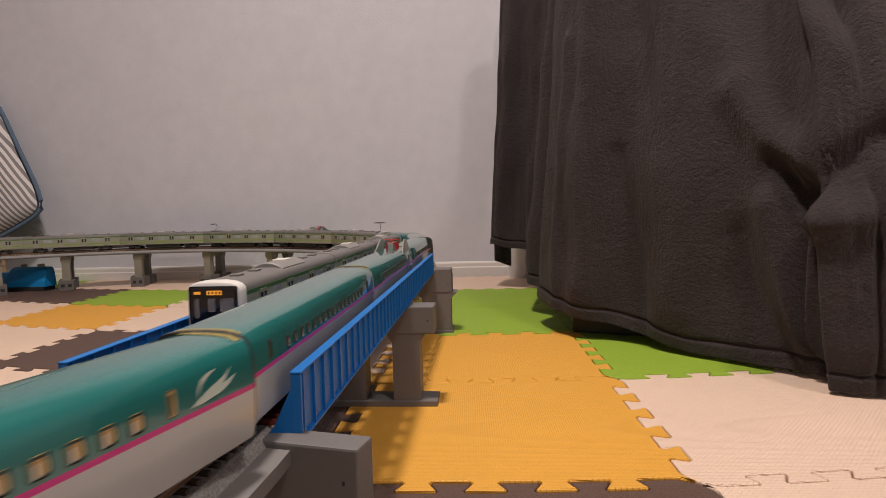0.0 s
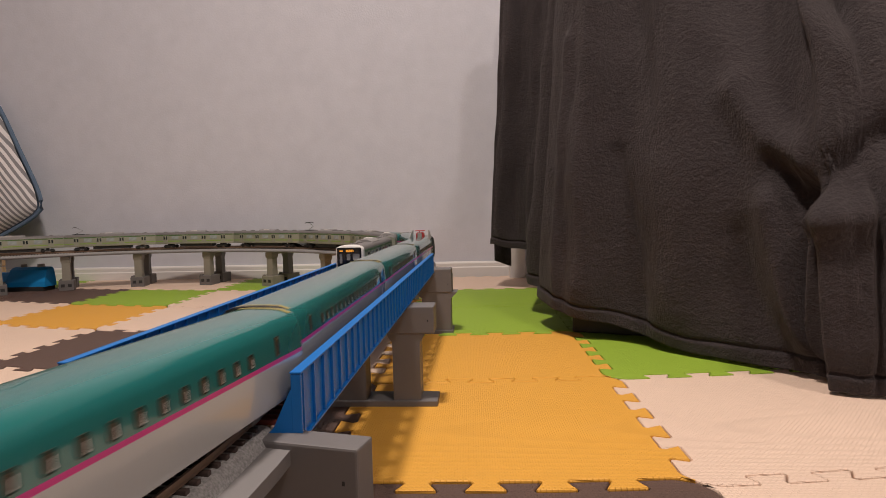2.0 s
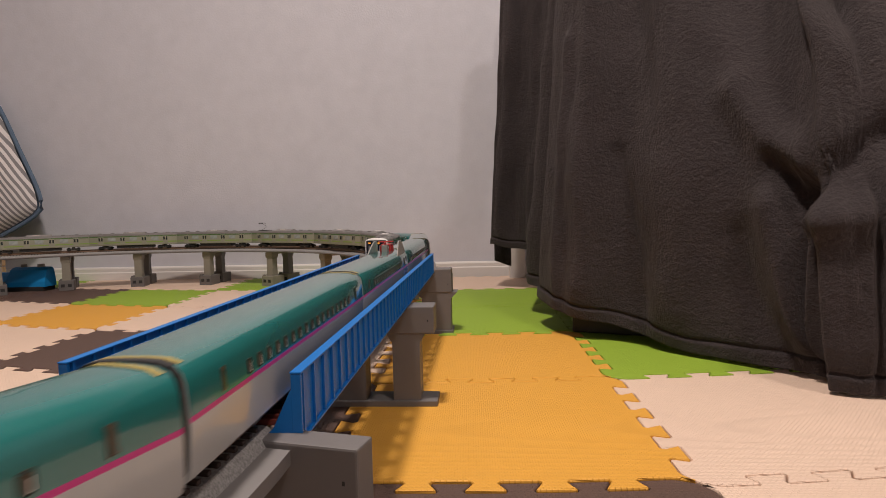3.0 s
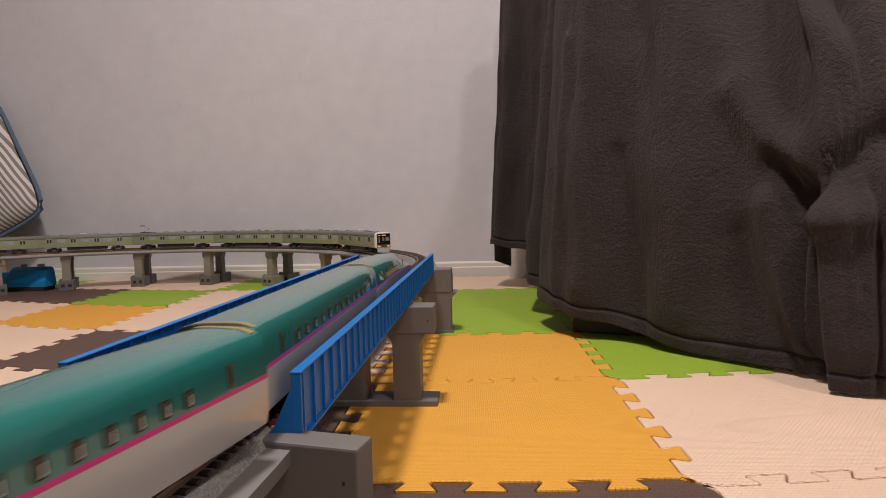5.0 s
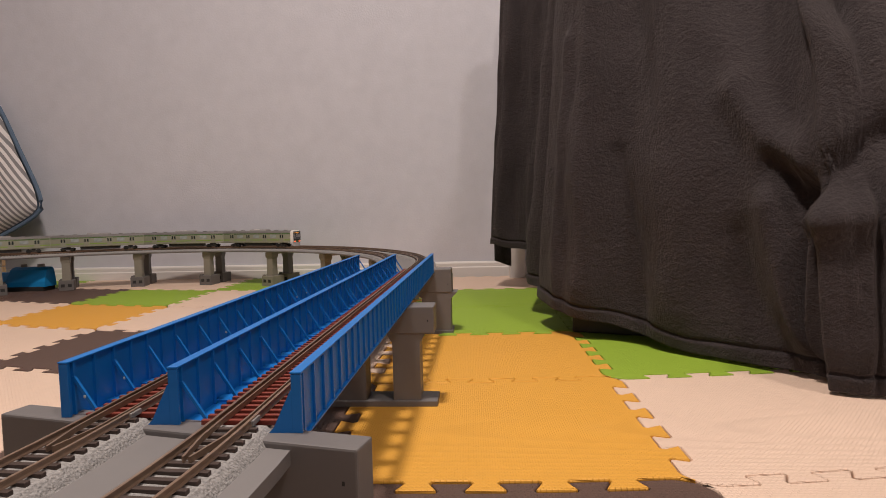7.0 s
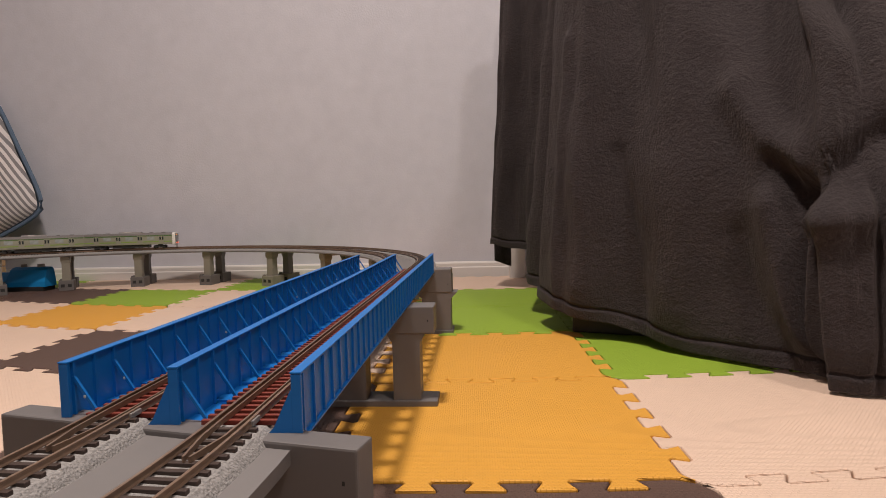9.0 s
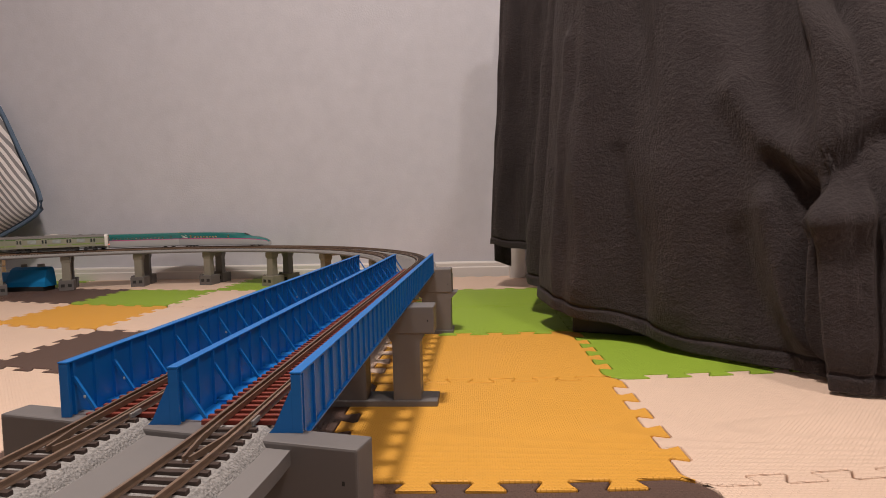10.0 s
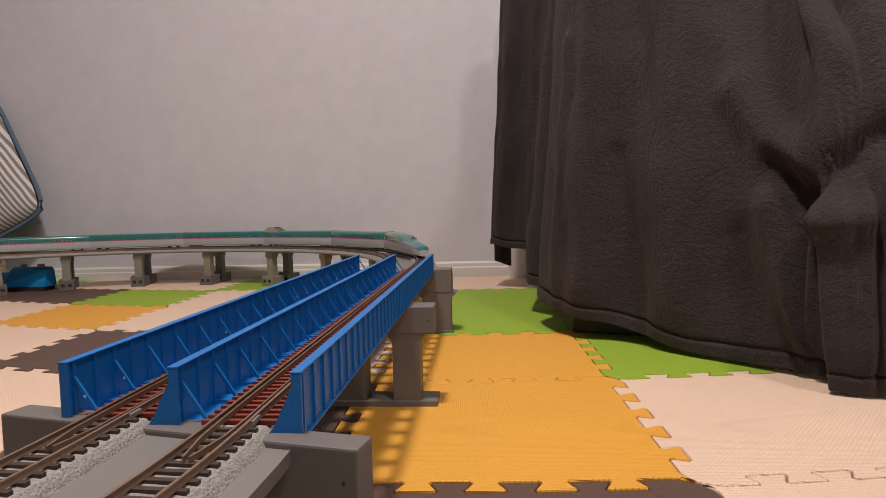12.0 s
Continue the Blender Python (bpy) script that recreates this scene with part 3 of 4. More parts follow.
def bullet_car(kind):
    ob = empty("bullet_train_car", label="teal and white bullet train car with a pink stripe", category="train car", group="bullet train")
    half = (END_CAR if kind in ("head", "tail") else BULLET) / 2
    bm = bmesh.new()
    if kind in ("head", "tail"):
        # the nose points along +y: a long falling back, shoulders that drop away beside a middle ridge
        def back(y):
            rows = ((-0.05, 1.0), (-0.01, 0.965), (0.015, 0.90), (0.038, 0.80), (0.062, 0.68), (0.085, 0.60), (0.10, 0.56), (0.115, 0.525), (0.13, 0.475), (0.145, 0.41), (half, 0.28))
            return blend(rows, max(-0.05, min(half, y)))

        def ridge(y):
            rows = ((-0.02, 0.0), (0.020, 0.0040), (0.045, 0.0088), (0.064, 0.0108), (0.077, 0.0092), (0.092, 0.0054), (0.108, 0.0050), (0.126, 0.0042), (0.142, 0.0018), (half, 0.0))
            return blend(rows, max(-0.02, min(half, y)))

        rings = [bullet_ring(-half, 0.985), bullet_ring(-half + 0.0015), bullet_ring(-0.08)]
        for k in range(34):
            u = -0.05 + (half + 0.05) * (1 - (1 - k / 33) ** 1.35)
            t = (u + 0.05) / (half + 0.05)
            tip = max(0.0, (u - half + 0.035) / 0.035)
            width = 1 - 0.20 * t ** 2 - 0.38 * tip ** 2.4
            ring = bullet_ring(u, width, back(u), flat=0.42 * min(1, t * 1.3))
            n = len(ring)
            rr = ridge(u)
            ring = [(x, y, z + rr * math.exp(-(x / (0.0068 + 0.002 * t)) ** 2) * max(0.0, min(1.0, (min(i, n - 1 - i) - 5) / 3))) for i, (x, y, z) in enumerate(ring)]
            # the pink stripe dips towards the tip
            rings.append(ring)
        loft(bm, rings, mat_of=bullet_mat)
        part("body", bm, [M["cream"], M["pink"], M["teal"]], ob, smooth=True)
        bm = bmesh.new()
        rings = []
        for k in range(6):
            y = 0.066 + 0.020 * k / 5
            top = 0.0016 + (0.0449 * SCALE - 0.0016) * back(y) + ridge(y)
            w = 0.0048 + 0.0018 * k / 5
            rings.append([(a * w, y, top + 0.0004 - 0.0040 * a * a - (0.0010 if k in (0, 5) else 0)) for a in (-1, -0.75, -0.5, -0.25, 0, 0.25, 0.5, 0.75, 1)] + [(a * w * 0.9, y, top - 0.0055) for a in (1, -1)])
        loft(bm, rings)
        part("windscreen", bm, M["glass"], ob, smooth=True)
        for s in (-1, 1):
            part("headlamp", boxed((s * 0.0098 - 0.0012, 0.121, 0.0180), (s * 0.0098 + 0.0012, 0.128, 0.0212), bevel=0.0005), M["headlamp"] if kind == "head" else M["glass"], ob)
        bullet_windows(ob, -half + 0.060, -half + (0.1335 if kind == "head" else 0.127), 8 if kind == "head" else 6, 0.0052, M["tan"])
        doors = (-half + 0.045, 0.022)
        swallow(ob, -half + 0.036, -1)
        trucks = (-0.118, 0.108)
    else:
        rings = [bullet_ring(-half, 0.985), bullet_ring(-half + 0.0015)] + [bullet_ring(y) for y in (-0.08, 0, 0.08)] + [bullet_ring(half - 0.0015), bullet_ring(half, 0.985)]
        loft(bm, rings, mat_of=bullet_mat)
        part("body", bm, [M["cream"], M["pink"], M["teal"]], ob, smooth=True)
        bullet_windows(ob, -half + 0.05, half - 0.05, 12 if kind == "green" else 17, 0.0048 if kind == "green" else 0.0040, M["seat"])
        doors = (-half + 0.026, half - 0.026)
        trucks = (-0.105, 0.105)
    bm = boxed((-0.0004, -0.0018, -0.0045), (0.0004, 0.0018, 0.0045), bevel=0.0003)
    n = len(bm.faces)
    box(bm, (-0.0005, -0.0001, -0.0036), (0.0005, 0.0012, 0.0030))
    bm.faces.ensure_lookup_table()
    for i, f in enumerate(bm.faces):
        f.material_index = 0 if i < n else 1
    me = mesh_of("door_window", bm, [M["pane"], M["tan"] if kind in ("head", "tail") else M["seat"]])
    vent = mesh_of("vent", boxed((-0.0005, -0.0045, -0.0012), (0.0005, 0.0045, 0.0012), bevel=0.0003), M["dark"])
    for s in (-1, 1):
        for y in doors:
            share("door_window", me, ob, Matrix.Translation((s * 0.0196 * SCALE, y, 0.0318 * SCALE)) @ Matrix.Rotation(s * radians(-3.5), 4, "Y"))
            if kind not in ("head", "tail") or y < 0:
                share("vent", vent, ob, Matrix.Translation((s * 0.01840 * SCALE, y + (0.014 if y < 0 else -0.014), 0.0368 * SCALE)) @ Matrix.Rotation(s * radians(-14), 4, "Y"))
    for y in trucks:
        wheel_truck(ob, y)
    part("underframe", boxed((-0.012, -half + 0.01, 0.0035), (0.012, half - 0.03, 0.006)), M["dark"], ob)
    # end bellows and yellow warning marks on the roof's end
    bm = bmesh.new()
    loft(bm, [[(x * 0.93, y, 0.0040 + (z - 0.0016) * 0.955) for x, _, z in bullet_ring(0)] for y in (-half - 0.0026, -half + 0.002)])
    part("bellows", bm, M["dark"], ob, "dark rubber bellows")
    for y in (-half + 0.0035,) + (() if kind in ("head", "tail") else (half - 0.0035,)):
        bm = bmesh.new()
        arc = [(x, z) for x, _, z in bullet_ring(0)][9:15]
        loft(bm, [[(x * 1.004, yy, z + 0.00025) for x, z in arc] for yy in (y - 0.0016, y + 0.0016)], closed=False, caps=False)
        part("warning_band", bm, M["gold"], ob, "yellow warning band on the roof end")
    if kind == "panto":
        pantograph_deck(ob)
    return ob


def pantograph_deck(ob):
    """Two grey sound shrouds with red insulators and a folded arm between them."""
    for s in (-1, 1):
        bm = bmesh.new()
        pr = [(0.066, 0.0400), (0.100, 0.0572), (0.105, 0.0582), (0.122, 0.0582), (0.132, 0.0520), (0.1375, 0.0430)]
        loft(bm, [[(s * (0.0179 - 0.17 * (z - 0.041)) + d, y, z) for y, z in pr] for d in (-0.0006, 0.0006)])
        part("sound_shroud", bm, M["shroud"], ob, "grey trapezoid sound shroud")
    part("arm_base", boxed((-0.0035, 0.090, 0.0460), (0.0035, 0.100, 0.0545), bevel=0.0006), M["shroud"], ob)
    bm = bmesh.new()
    box(bm, (-0.0055, 0.099, 0.0530), (0.0055, 0.115, 0.0550), bevel=0.0008)
    for y in (0.100, 0.114):
        for x in (-0.0055, 0.0055):
            bmesh.ops.create_cone(bm, cap_ends=True, segments=10, radius1=0.0021, radius2=0.0015, depth=0.0070, matrix=Matrix.Translation((x, y, 0.0498)))
    part("insulators", bm, M["redpart"], ob, "red insulators")
    bm = bmesh.new()
    tube(bm, [(0, 0.100, 0.0550), (0, 0.090, 0.0565), (0, 0.104, 0.0575)], 0.0008)
    tube(bm, [(-0.009, 0.104, 0.0578), (0.009, 0.104, 0.0578)], 0.0008)
    part("pantograph", bm, M["redpart"], ob)


COMMUTER_PITCH, COMMUTER = 0.2580, 0.2545


def commuter_ring(y, k=1.0):
    half = [(0.0172, 0.0090), (0.0185, 0.0100), (0.0185, 0.0170), (0.0185, 0.0380), (0.0180, 0.0405), (0.0160, 0.0428), (0.0120, 0.0443), (0.0060, 0.0452)]
    return [(-a * k, y, z) for a, z in half] + [(a * k, y, z) for a, z in reversed(half)]


def commuter_car(kind):
    ob = empty("commuter_train_car", label="stainless commuter train car with lime green band and grey roof", category="train car", group="commuter train")
    half = COMMUTER / 2
    bm = bmesh.new()
    mats = lambda i: 1 if 3 <= i <= 11 else 0
    loft(bm, [commuter_ring(y, k) for y, k in ((-half, 0.97), (-half + 0.001, 1), (half - 0.001, 1), (half, 0.97))], mat_of=mats)
    part("body", bm, [M["steel"], M["roof"]], ob, smooth=True)
    for s in (-1, 1):
        part("lime_band", boxed((s * 0.0186 - 0.0002, -half + 0.002, 0.0165), (s * 0.0186 + 0.0002, half - 0.002, 0.0192)), M["lime"], ob, "lime green side band")
        part("upper_band", boxed((s * 0.0186 - 0.0002, -half + 0.002, 0.0348), (s * 0.0186 + 0.0002, half - 0.002, 0.0376)), M["forest"], ob, "green band below the roof")
    pane = mesh_of("window", boxed((-0.0003, -0.0105, -0.0052), (0.0003, 0.0105, 0.0052), bevel=0.00025), M["cwin"])
    door = boxed((-0.0003, -0.0075, -0.0125), (0.0003, 0.0075, 0.0125), bevel=0.0002)
    door = mesh_of("door", door, M["steel"])
    leaf = mesh_of("door_glass", boxed((-0.0003, -0.0022, -0.0050), (0.0003, 0.0022, 0.0050), bevel=0.0002), M["glass"])
    for s in (-1, 1):
        for i in range(4):
            y = -0.0930 + 0.0620 * i
            d = share("door", door, ob, Matrix.Translation((s * 0.0189, y, 0.0232)))
            for k in (-1, 1):
                share("door_glass", leaf, d, Matrix.Translation((s * 0.0003, k * 0.0037, 0.0050)))
            if i < 3:
                share("window", pane, ob, Matrix.Translation((s * 0.0187, y + 0.031, 0.0285)))
    part("underfloor_box", boxed((-0.014, -0.055, 0.0045), (0.014, 0.050, 0.0135), bevel=0.0008), M["dark"], ob)
    for y in (-0.085, 0.085):
        wheel_truck(ob, y, z=0.0137)
    bm = bmesh.new()
    arch = [(-0.0135, 0.0435)] + [(0.0135 * k / 6, 0.0446 + 0.0046 * (1 - (k / 6) ** 2)) for k in range(-6, 7)] + [(0.0135, 0.0435)]
    loft(bm, [[(x * f, y, z - (1 - f) * 0.02) for x, z in arch] for y, f in ((-0.032, 0.96), (-0.031, 1), (0.031, 1), (0.032, 0.96))])
    unit = part("air_conditioner", bm, M["unit"], ob, "light grey arched rooftop air conditioner", smooth=True)
    part("grille", boxed((-0.0062, -0.002, 0.0478), (0.0052, 0.016, 0.0495), bevel=0.0004), M["white"], unit, "white fan grille")
    for y in (-0.095, -0.06, 0.065, 0.10):
        part("vent", boxed((-0.004, y - 0.005, 0.0445), (0.004, y + 0.005, 0.0467), bevel=0.0008), M["roof"], ob)
    bm = bmesh.new()
    box(bm, (-0.009, half - 0.001, 0.010), (0.009, half + 0.0018, 0.0405), bevel=0.0006)
    part("gangway", bm, M["dark"], ob)
    if kind == "panto":
        bm = bmesh.new()
        box(bm, (-0.009, 0.075, 0.0455), (0.009, 0.105, 0.0470))
        tube(bm, [(0, 0.100, 0.047), (0, 0.078, 0.057), (0, 0.100, 0.068)], 0.0007)
        tube(bm, [(-0.014, 0.098, 0.066), (-0.010, 0.100, 0.068), (0.010, 0.100, 0.068), (0.014, 0.098, 0.066)], 0.0007)
        tube(bm, [(-0.009, 0.104, 0.0665), (0.009, 0.104, 0.0665)], 0.0006)
        part("pantograph", bm, M["dark"], ob, "dark single-arm pantograph")
    if kind == "end":
        # white moulded face with a black window mask, facing -y
        bm = bmesh.new()
        rings = []
        for y, k in ((-half + 0.003, 1.03), (-half - 0.003, 1.03), (-half - 0.0055, 0.985), (-half - 0.0062, 0.93)):
            rings.append([(x * k, y, 0.0245 + (z - 0.0245) * k) for x, _, z in commuter_ring(0)])
        loft(bm, rings)
        f = part("face", bm, M["face"], ob, "white rounded face with a black window mask", smooth=True)
        y = -half - 0.0066
        part("mask", boxed((-0.0166, y - 0.0006, 0.0165), (0.0166, y + 0.001, 0.0424), bevel=0.0018), M["black"], f)
        for a, b, low in ((-0.0129, -0.0095, 0.0212), (-0.0034, 0.0016, 0.0253), (0.0050, 0.0143, 0.0255)):
            part("windscreen", boxed((a, y - 0.0010, low), (b, y - 0.0004, 0.0342), bevel=0.0012), M["dimglass"], f)
        sign = part("destination_sign", boxed((-0.0043, y - 0.0011, 0.0365), (0.0060, y - 0.0005, 0.0394)), M["led"], f, "lit amber destination sign")
        for a in (-0.0030, -0.0006, 0.0020, 0.0044):
            part("bar", boxed((a, y - 0.0013, 0.0372), (a + 0.0009, y - 0.0010, 0.0388)), M["black"], sign)
        part("number_sign", boxed((-0.0130, y - 0.0011, 0.0370), (-0.0086, y - 0.0005, 0.0388)), M["led"], f, "lit amber sign")
        part("green_apron", boxed((-0.0163, y - 0.0002, 0.0105), (0.0163, y + 0.001, 0.0160), bevel=0.0006), M["forest"], f, "green apron panel")
        for s in (-1, 1):
            part("tail_lamp", boxed((s * 0.0115 - 0.0028, y - 0.0014, 0.0118), (s * 0.0115 + 0.0028, y - 0.0001, 0.0140), bevel=0.0005), M["tail"], f, "lit red tail lamp")
        part("skirt", boxed((-0.0150, y + 0.0005, -0.0015), (0.0150, y + 0.004, 0.0095), bevel=0.001), M["pale"], f)
    for p in ob.children:
        if p.name.split(".")[0] not in ("bogie", "underfloor_box"):
            p.location.z += 0.0042
    return ob


BULLET_KINDS = ("head", "plain", "panto", "plain", "plain", "plain", "panto", "plain", "green", "tail")
COMMUTER_KINDS = ("end", "plain", "plain", "panto", "plain", "plain", "panto", "plain", "panto", "plain", "end")


def trains():
    first = {}
    made = {"bullet": [], "commuter": []}
    for name, kinds, build in (("bullet", BULLET_KINDS, bullet_car), ("commuter", COMMUTER_KINDS, commuter_car)):
        for k in kinds:
            made[name].append(copy_thing(first[name, k], Matrix()) if (name, k) in first else first.setdefault((name, k), build(k)))
    return made


# ---------------------------------------------------------------- blanket over the table


# columns of the hanging cloth: foot (x, y, z), then a point higher up
FOLDS = (
    ((0.0520, 1.600, 0.1245), (0.0885, 1.630, 0.7205)),
    ((0.1031, 1.570, 0.1147), (0.1374, 1.600, 0.7087)),
    ((0.1598, 1.520, 0.1064), (0.1957, 1.550, 0.6904)),
    ((0.128, 1.290, 0.068), (0.182, 1.320, 0.666)),
    ((0.1250, 1.070, 0.054), (0.1680, 1.100, 0.591)),
    ((0.164, 0.985, 0.0385), (0.1925, 1.015, 0.561)),
    ((0.228, 0.940, 0.0272), (0.2373, 0.970, 0.5435)),
    ((0.2994, 0.865, 0.0090), (0.3007, 0.895, 0.5154)),
    ((0.366, 0.780, 0.006), (0.369, 0.830, 0.490)),
    ((0.424, 0.715, 0.006), (0.405, 0.770, 0.469)),
    ((0.4085, 0.680, 0.005), (0.400, 0.720, 0.449)),
    ((0.4310, 0.665, 0.004), (0.4406, 0.695, 0.442)),
    ((0.4610, 0.655, 0.004), (0.4767, 0.685, 0.437)),
    ((0.5610, 0.620, 0.005), (0.5722, 0.650, 0.421)),
    ((0.8000, 0.560, 0.005), (0.8050, 0.600, 0.421)),
)
TABLE_TOP = 0.86
# creases and swells of the cloth: width, height, then (column, z) along it
CREASES = (
    (0.14, -0.052, ((3.55, 0.02), (3.70, 0.30), (3.72, 0.80))),
    (0.13, 0.004, ((3.92, 0.02), (3.95, 0.80))),
    (0.12, 0.012, ((3.25, 0.05), (3.35, 0.25), (3.50, 0.80))),
    (0.30, 0.009, ((0.55, 0.05), (0.60, 0.80))),
    (0.28, -0.008, ((1.05, 0.05), (1.10, 0.80))),
    (0.26, 0.008, ((1.75, 0.05), (1.65, 0.80))),
    (0.26, -0.010, ((2.45, 0.05), (2.30, 0.80))),
    (0.45, 0.016, ((5.3, 0.0), (5.2, 0.45), (5.0, 0.8))),
    (0.40, -0.012, ((6.2, 0.0), (6.1, 0.35), (5.8, 0.8))),
    (0.50, 0.016, ((7.0, 0.0), (7.0, 0.35), (6.7, 0.8))),
    (0.20, -0.009, ((7.86, 0.17), (8.0, 0.11), (8.40, 0.02))),
    (0.24, 0.020, ((8.35, 0.21), (8.45, 0.14), (8.75, 0.05))),
    (0.30, 0.018, ((7.9, 0.37), (8.5, 0.290), (9.2, 0.275))),
    (0.17, -0.015, ((8.42, 0.268), (8.8, 0.226), (9.25, 0.228))),
    (0.14, -0.020, ((9.05, 0.16), (9.00, 0.08), (9.15, 0.02))),
    (0.14, 0.018, ((9.55, 0.19), (9.52, 0.11), (9.3, 0.04))),
    (0.22, 0.014, ((9.9, 0.195), (10.8, 0.205), (12.4, 0.235), (13.5, 0.24))),
    (0.22, -0.016, ((9.9, 0.245), (10.9, 0.265), (12.6, 0.30))),
    (0.40, 0.018, ((8.6, 0.8), (9.6, 0.55), (10.3, 0.46), (10.9, 0.40))),
    (0.30, -0.014, ((9.9, 0.8), (10.6, 0.58), (11.3, 0.46))),
    (0.45, 0.014, ((11.2, 0.8), (11.9, 0.5), (12.2, 0.36))),
    (0.20, -0.012, ((11.6, 0.02), (11.5, 0.22))),
    (0.13, -0.034, ((9.86, 0.0), (9.84, 0.10), (9.70, 0.17))),
    (0.30, 0.010, ((6.6, 0.8), (7.4, 0.5), (8.0, 0.40))),
    (0.16, -0.008, ((5.9, 0.30), (6.4, 0.12), (6.5, 0.0))),
    (0.14, 0.007, ((4.6, 0.5), (4.5, 0.2), (4.6, 0.0))),
)


def catmull(seq, u):
    i = max(0, min(len(seq) - 2, int(u)))
    t = u - i
    a, b, c, d = (Vector(seq[max(0, min(len(seq) - 1, i + k))]) for k in (-1, 0, 1, 2))
    m0, m1 = (c - a) / 2, (d - b) / 2
    return (2 * t ** 3 - 3 * t * t + 1) * b + (t ** 3 - 2 * t * t + t) * m0 + (3 * t * t - 2 * t ** 3) * c + (t ** 3 - t * t) * m1


def crease(u, z):
    """How far the cloth stands out at a column and height."""
    total = 0.0
    for width, height, path in CREASES:
        best = 9.0
        for (u0, z0), (u1, z1) in zip(path, path[1:]):
            # a column is about a tenth of a metre wide
            a = Vector((u0, z0 * 9))
            b = Vector((u1, z1 * 9))
            p = Vector((u, z * 9))
            k = max(0.0, min(1.0, (p - a).dot(b - a) / (b - a).length_squared))
            best = min(best, (p - a - k * (b - a)).length)
        total += 1.25 * height * math.exp(-(best / width) ** 2)
    # the lower right part bulges over something that stands under the cloth
    k = max(0.0, min(1.0, (u - 10.0) / 0.22))
    q = max(0.0, min(1.0, (0.235 - z) / 0.045))
    total += 0.028 * k * k * (3 - 2 * k) * q * q * (3 - 2 * q) * max(0.0, min(1.0, (13.6 - u)))
    return total


def blanket():
    """A fleece throw that hangs to the floor round a table."""
    feet, ups = [f[0] for f in FOLDS], [f[1] for f in FOLDS]
    heights = [0.0, 0.002, 0.004, 0.007, 0.011, 0.015, 0.018, 0.0195, 0.021, 0.0225, 0.024, 0.026, 0.029, 0.033]
    while heights[-1] < TABLE_TOP + 0.06:
        heights.append(heights[-1] + 0.0065)
    cols = 330
    last = len(FOLDS) - 1
    bm = bmesh.new()
    grid = []
    for i in range(cols + 1):
        u = last * i / cols
        foot, up = catmull(feet, u), catmull(ups, u)
        ahead = catmull(feet, min(last, u + 0.05)) - catmull(feet, max(0, u - 0.05))
        ahead2 = catmull(ups, min(last, u + 0.4)) - catmull(ups, max(0, u - 0.4))
        ahead = ahead.normalized() * 0.25 + ahead2.normalized() * 0.75
        out = Vector((ahead.y, -ahead.x, 0)).normalized()
        slope = (up - foot) / (up.z - foot.z)
        span = TABLE_TOP - foot.z
        col = []
        for h in heights:
            k = min(1.0, h / 0.92)
            p = foot + slope * (span * k)
            # upper cloth tilted back, more to the right, so that the lamps brighten it
            lean = max(0.0, min(1.0, (u - 4.2) / 2.0))
            p = p - out * (0.16 * lean * max(0.0, p.z - 0.22) ** 1.25)
            back_tilt = max(0.0, min(1.0, (u - 5.0) / 5.0))
            back_tilt = back_tilt * back_tilt * (3 - 2 * back_tilt)
            p = p + Vector((0.24, 0.97, 0)) * (0.50 * back_tilt * max(0.0, p.z - 0.27) ** 1.2)
            d = crease(u, p.z)
            n1 = noise.noise(Vector((u * 1.3, p.z * 7, 3.1))) * 0.008 + noise.noise(Vector((u * 4.2, p.z * 16, 7.7))) * 0.0028
            hem = 0.0026 * (1 if h < 0.0195 else 0) - 0.0034 * math.exp(-((h - 0.0225) / 0.0022) ** 2)
            fade = min(1.0, 0.45 + h / 0.10)
            q = p + out * (d * fade + n1 * fade + hem)
            q.z = max(0.0035, q.z + (noise.noise(Vector((u * 1.7, 0, 0))) * 0.003 if h < 0.3 else 0))
            col.append(q)
        # over the table's edge
        edge = col[-1]
        for a, rise in ((0.012, 0.007), (0.03, 0.011), (0.07, 0.012)):
            col.append(edge - out * a + Vector((0, 0, rise)))
        grid.append([bm.verts.new(p) for p in col])
    for a, b in zip(grid, grid[1:]):
        for j in range(len(a) - 1):
            bm.faces.new((a[j], b[j], b[j + 1], a[j + 1]))
    # a corner of the cloth's back edge hangs lower behind the hem
    corner = []
    for i in range(13):
        k = i / 12
        x, y = 0.064 + 0.046 * k, 1.655 + 0.055 * k + 0.006 * math.sin(k * 6)
        low = 0.074 - 0.020 * k
        corner.append([bm.verts.new((x, y - (0.003 if j < 3 else 0), low + (0.20 - low) * j / 10)) for j in range(11)])
    for a, b in zip(corner, corner[1:]):
        for j in range(10):
            bm.faces.new((a[j], b[j], b[j + 1], a[j + 1]))
    ob = part("fleece_blanket", bm, M["blanket"], smooth=False)
    for p in ob.data.polygons:
        p.use_smooth = True
    thick = ob.modifiers.new("thickness", "SOLIDIFY")
    thick.thickness, thick.offset = 0.0045, -1
    tagged(ob, "charcoal fleece blanket hanging in folds over a table", "blanket")


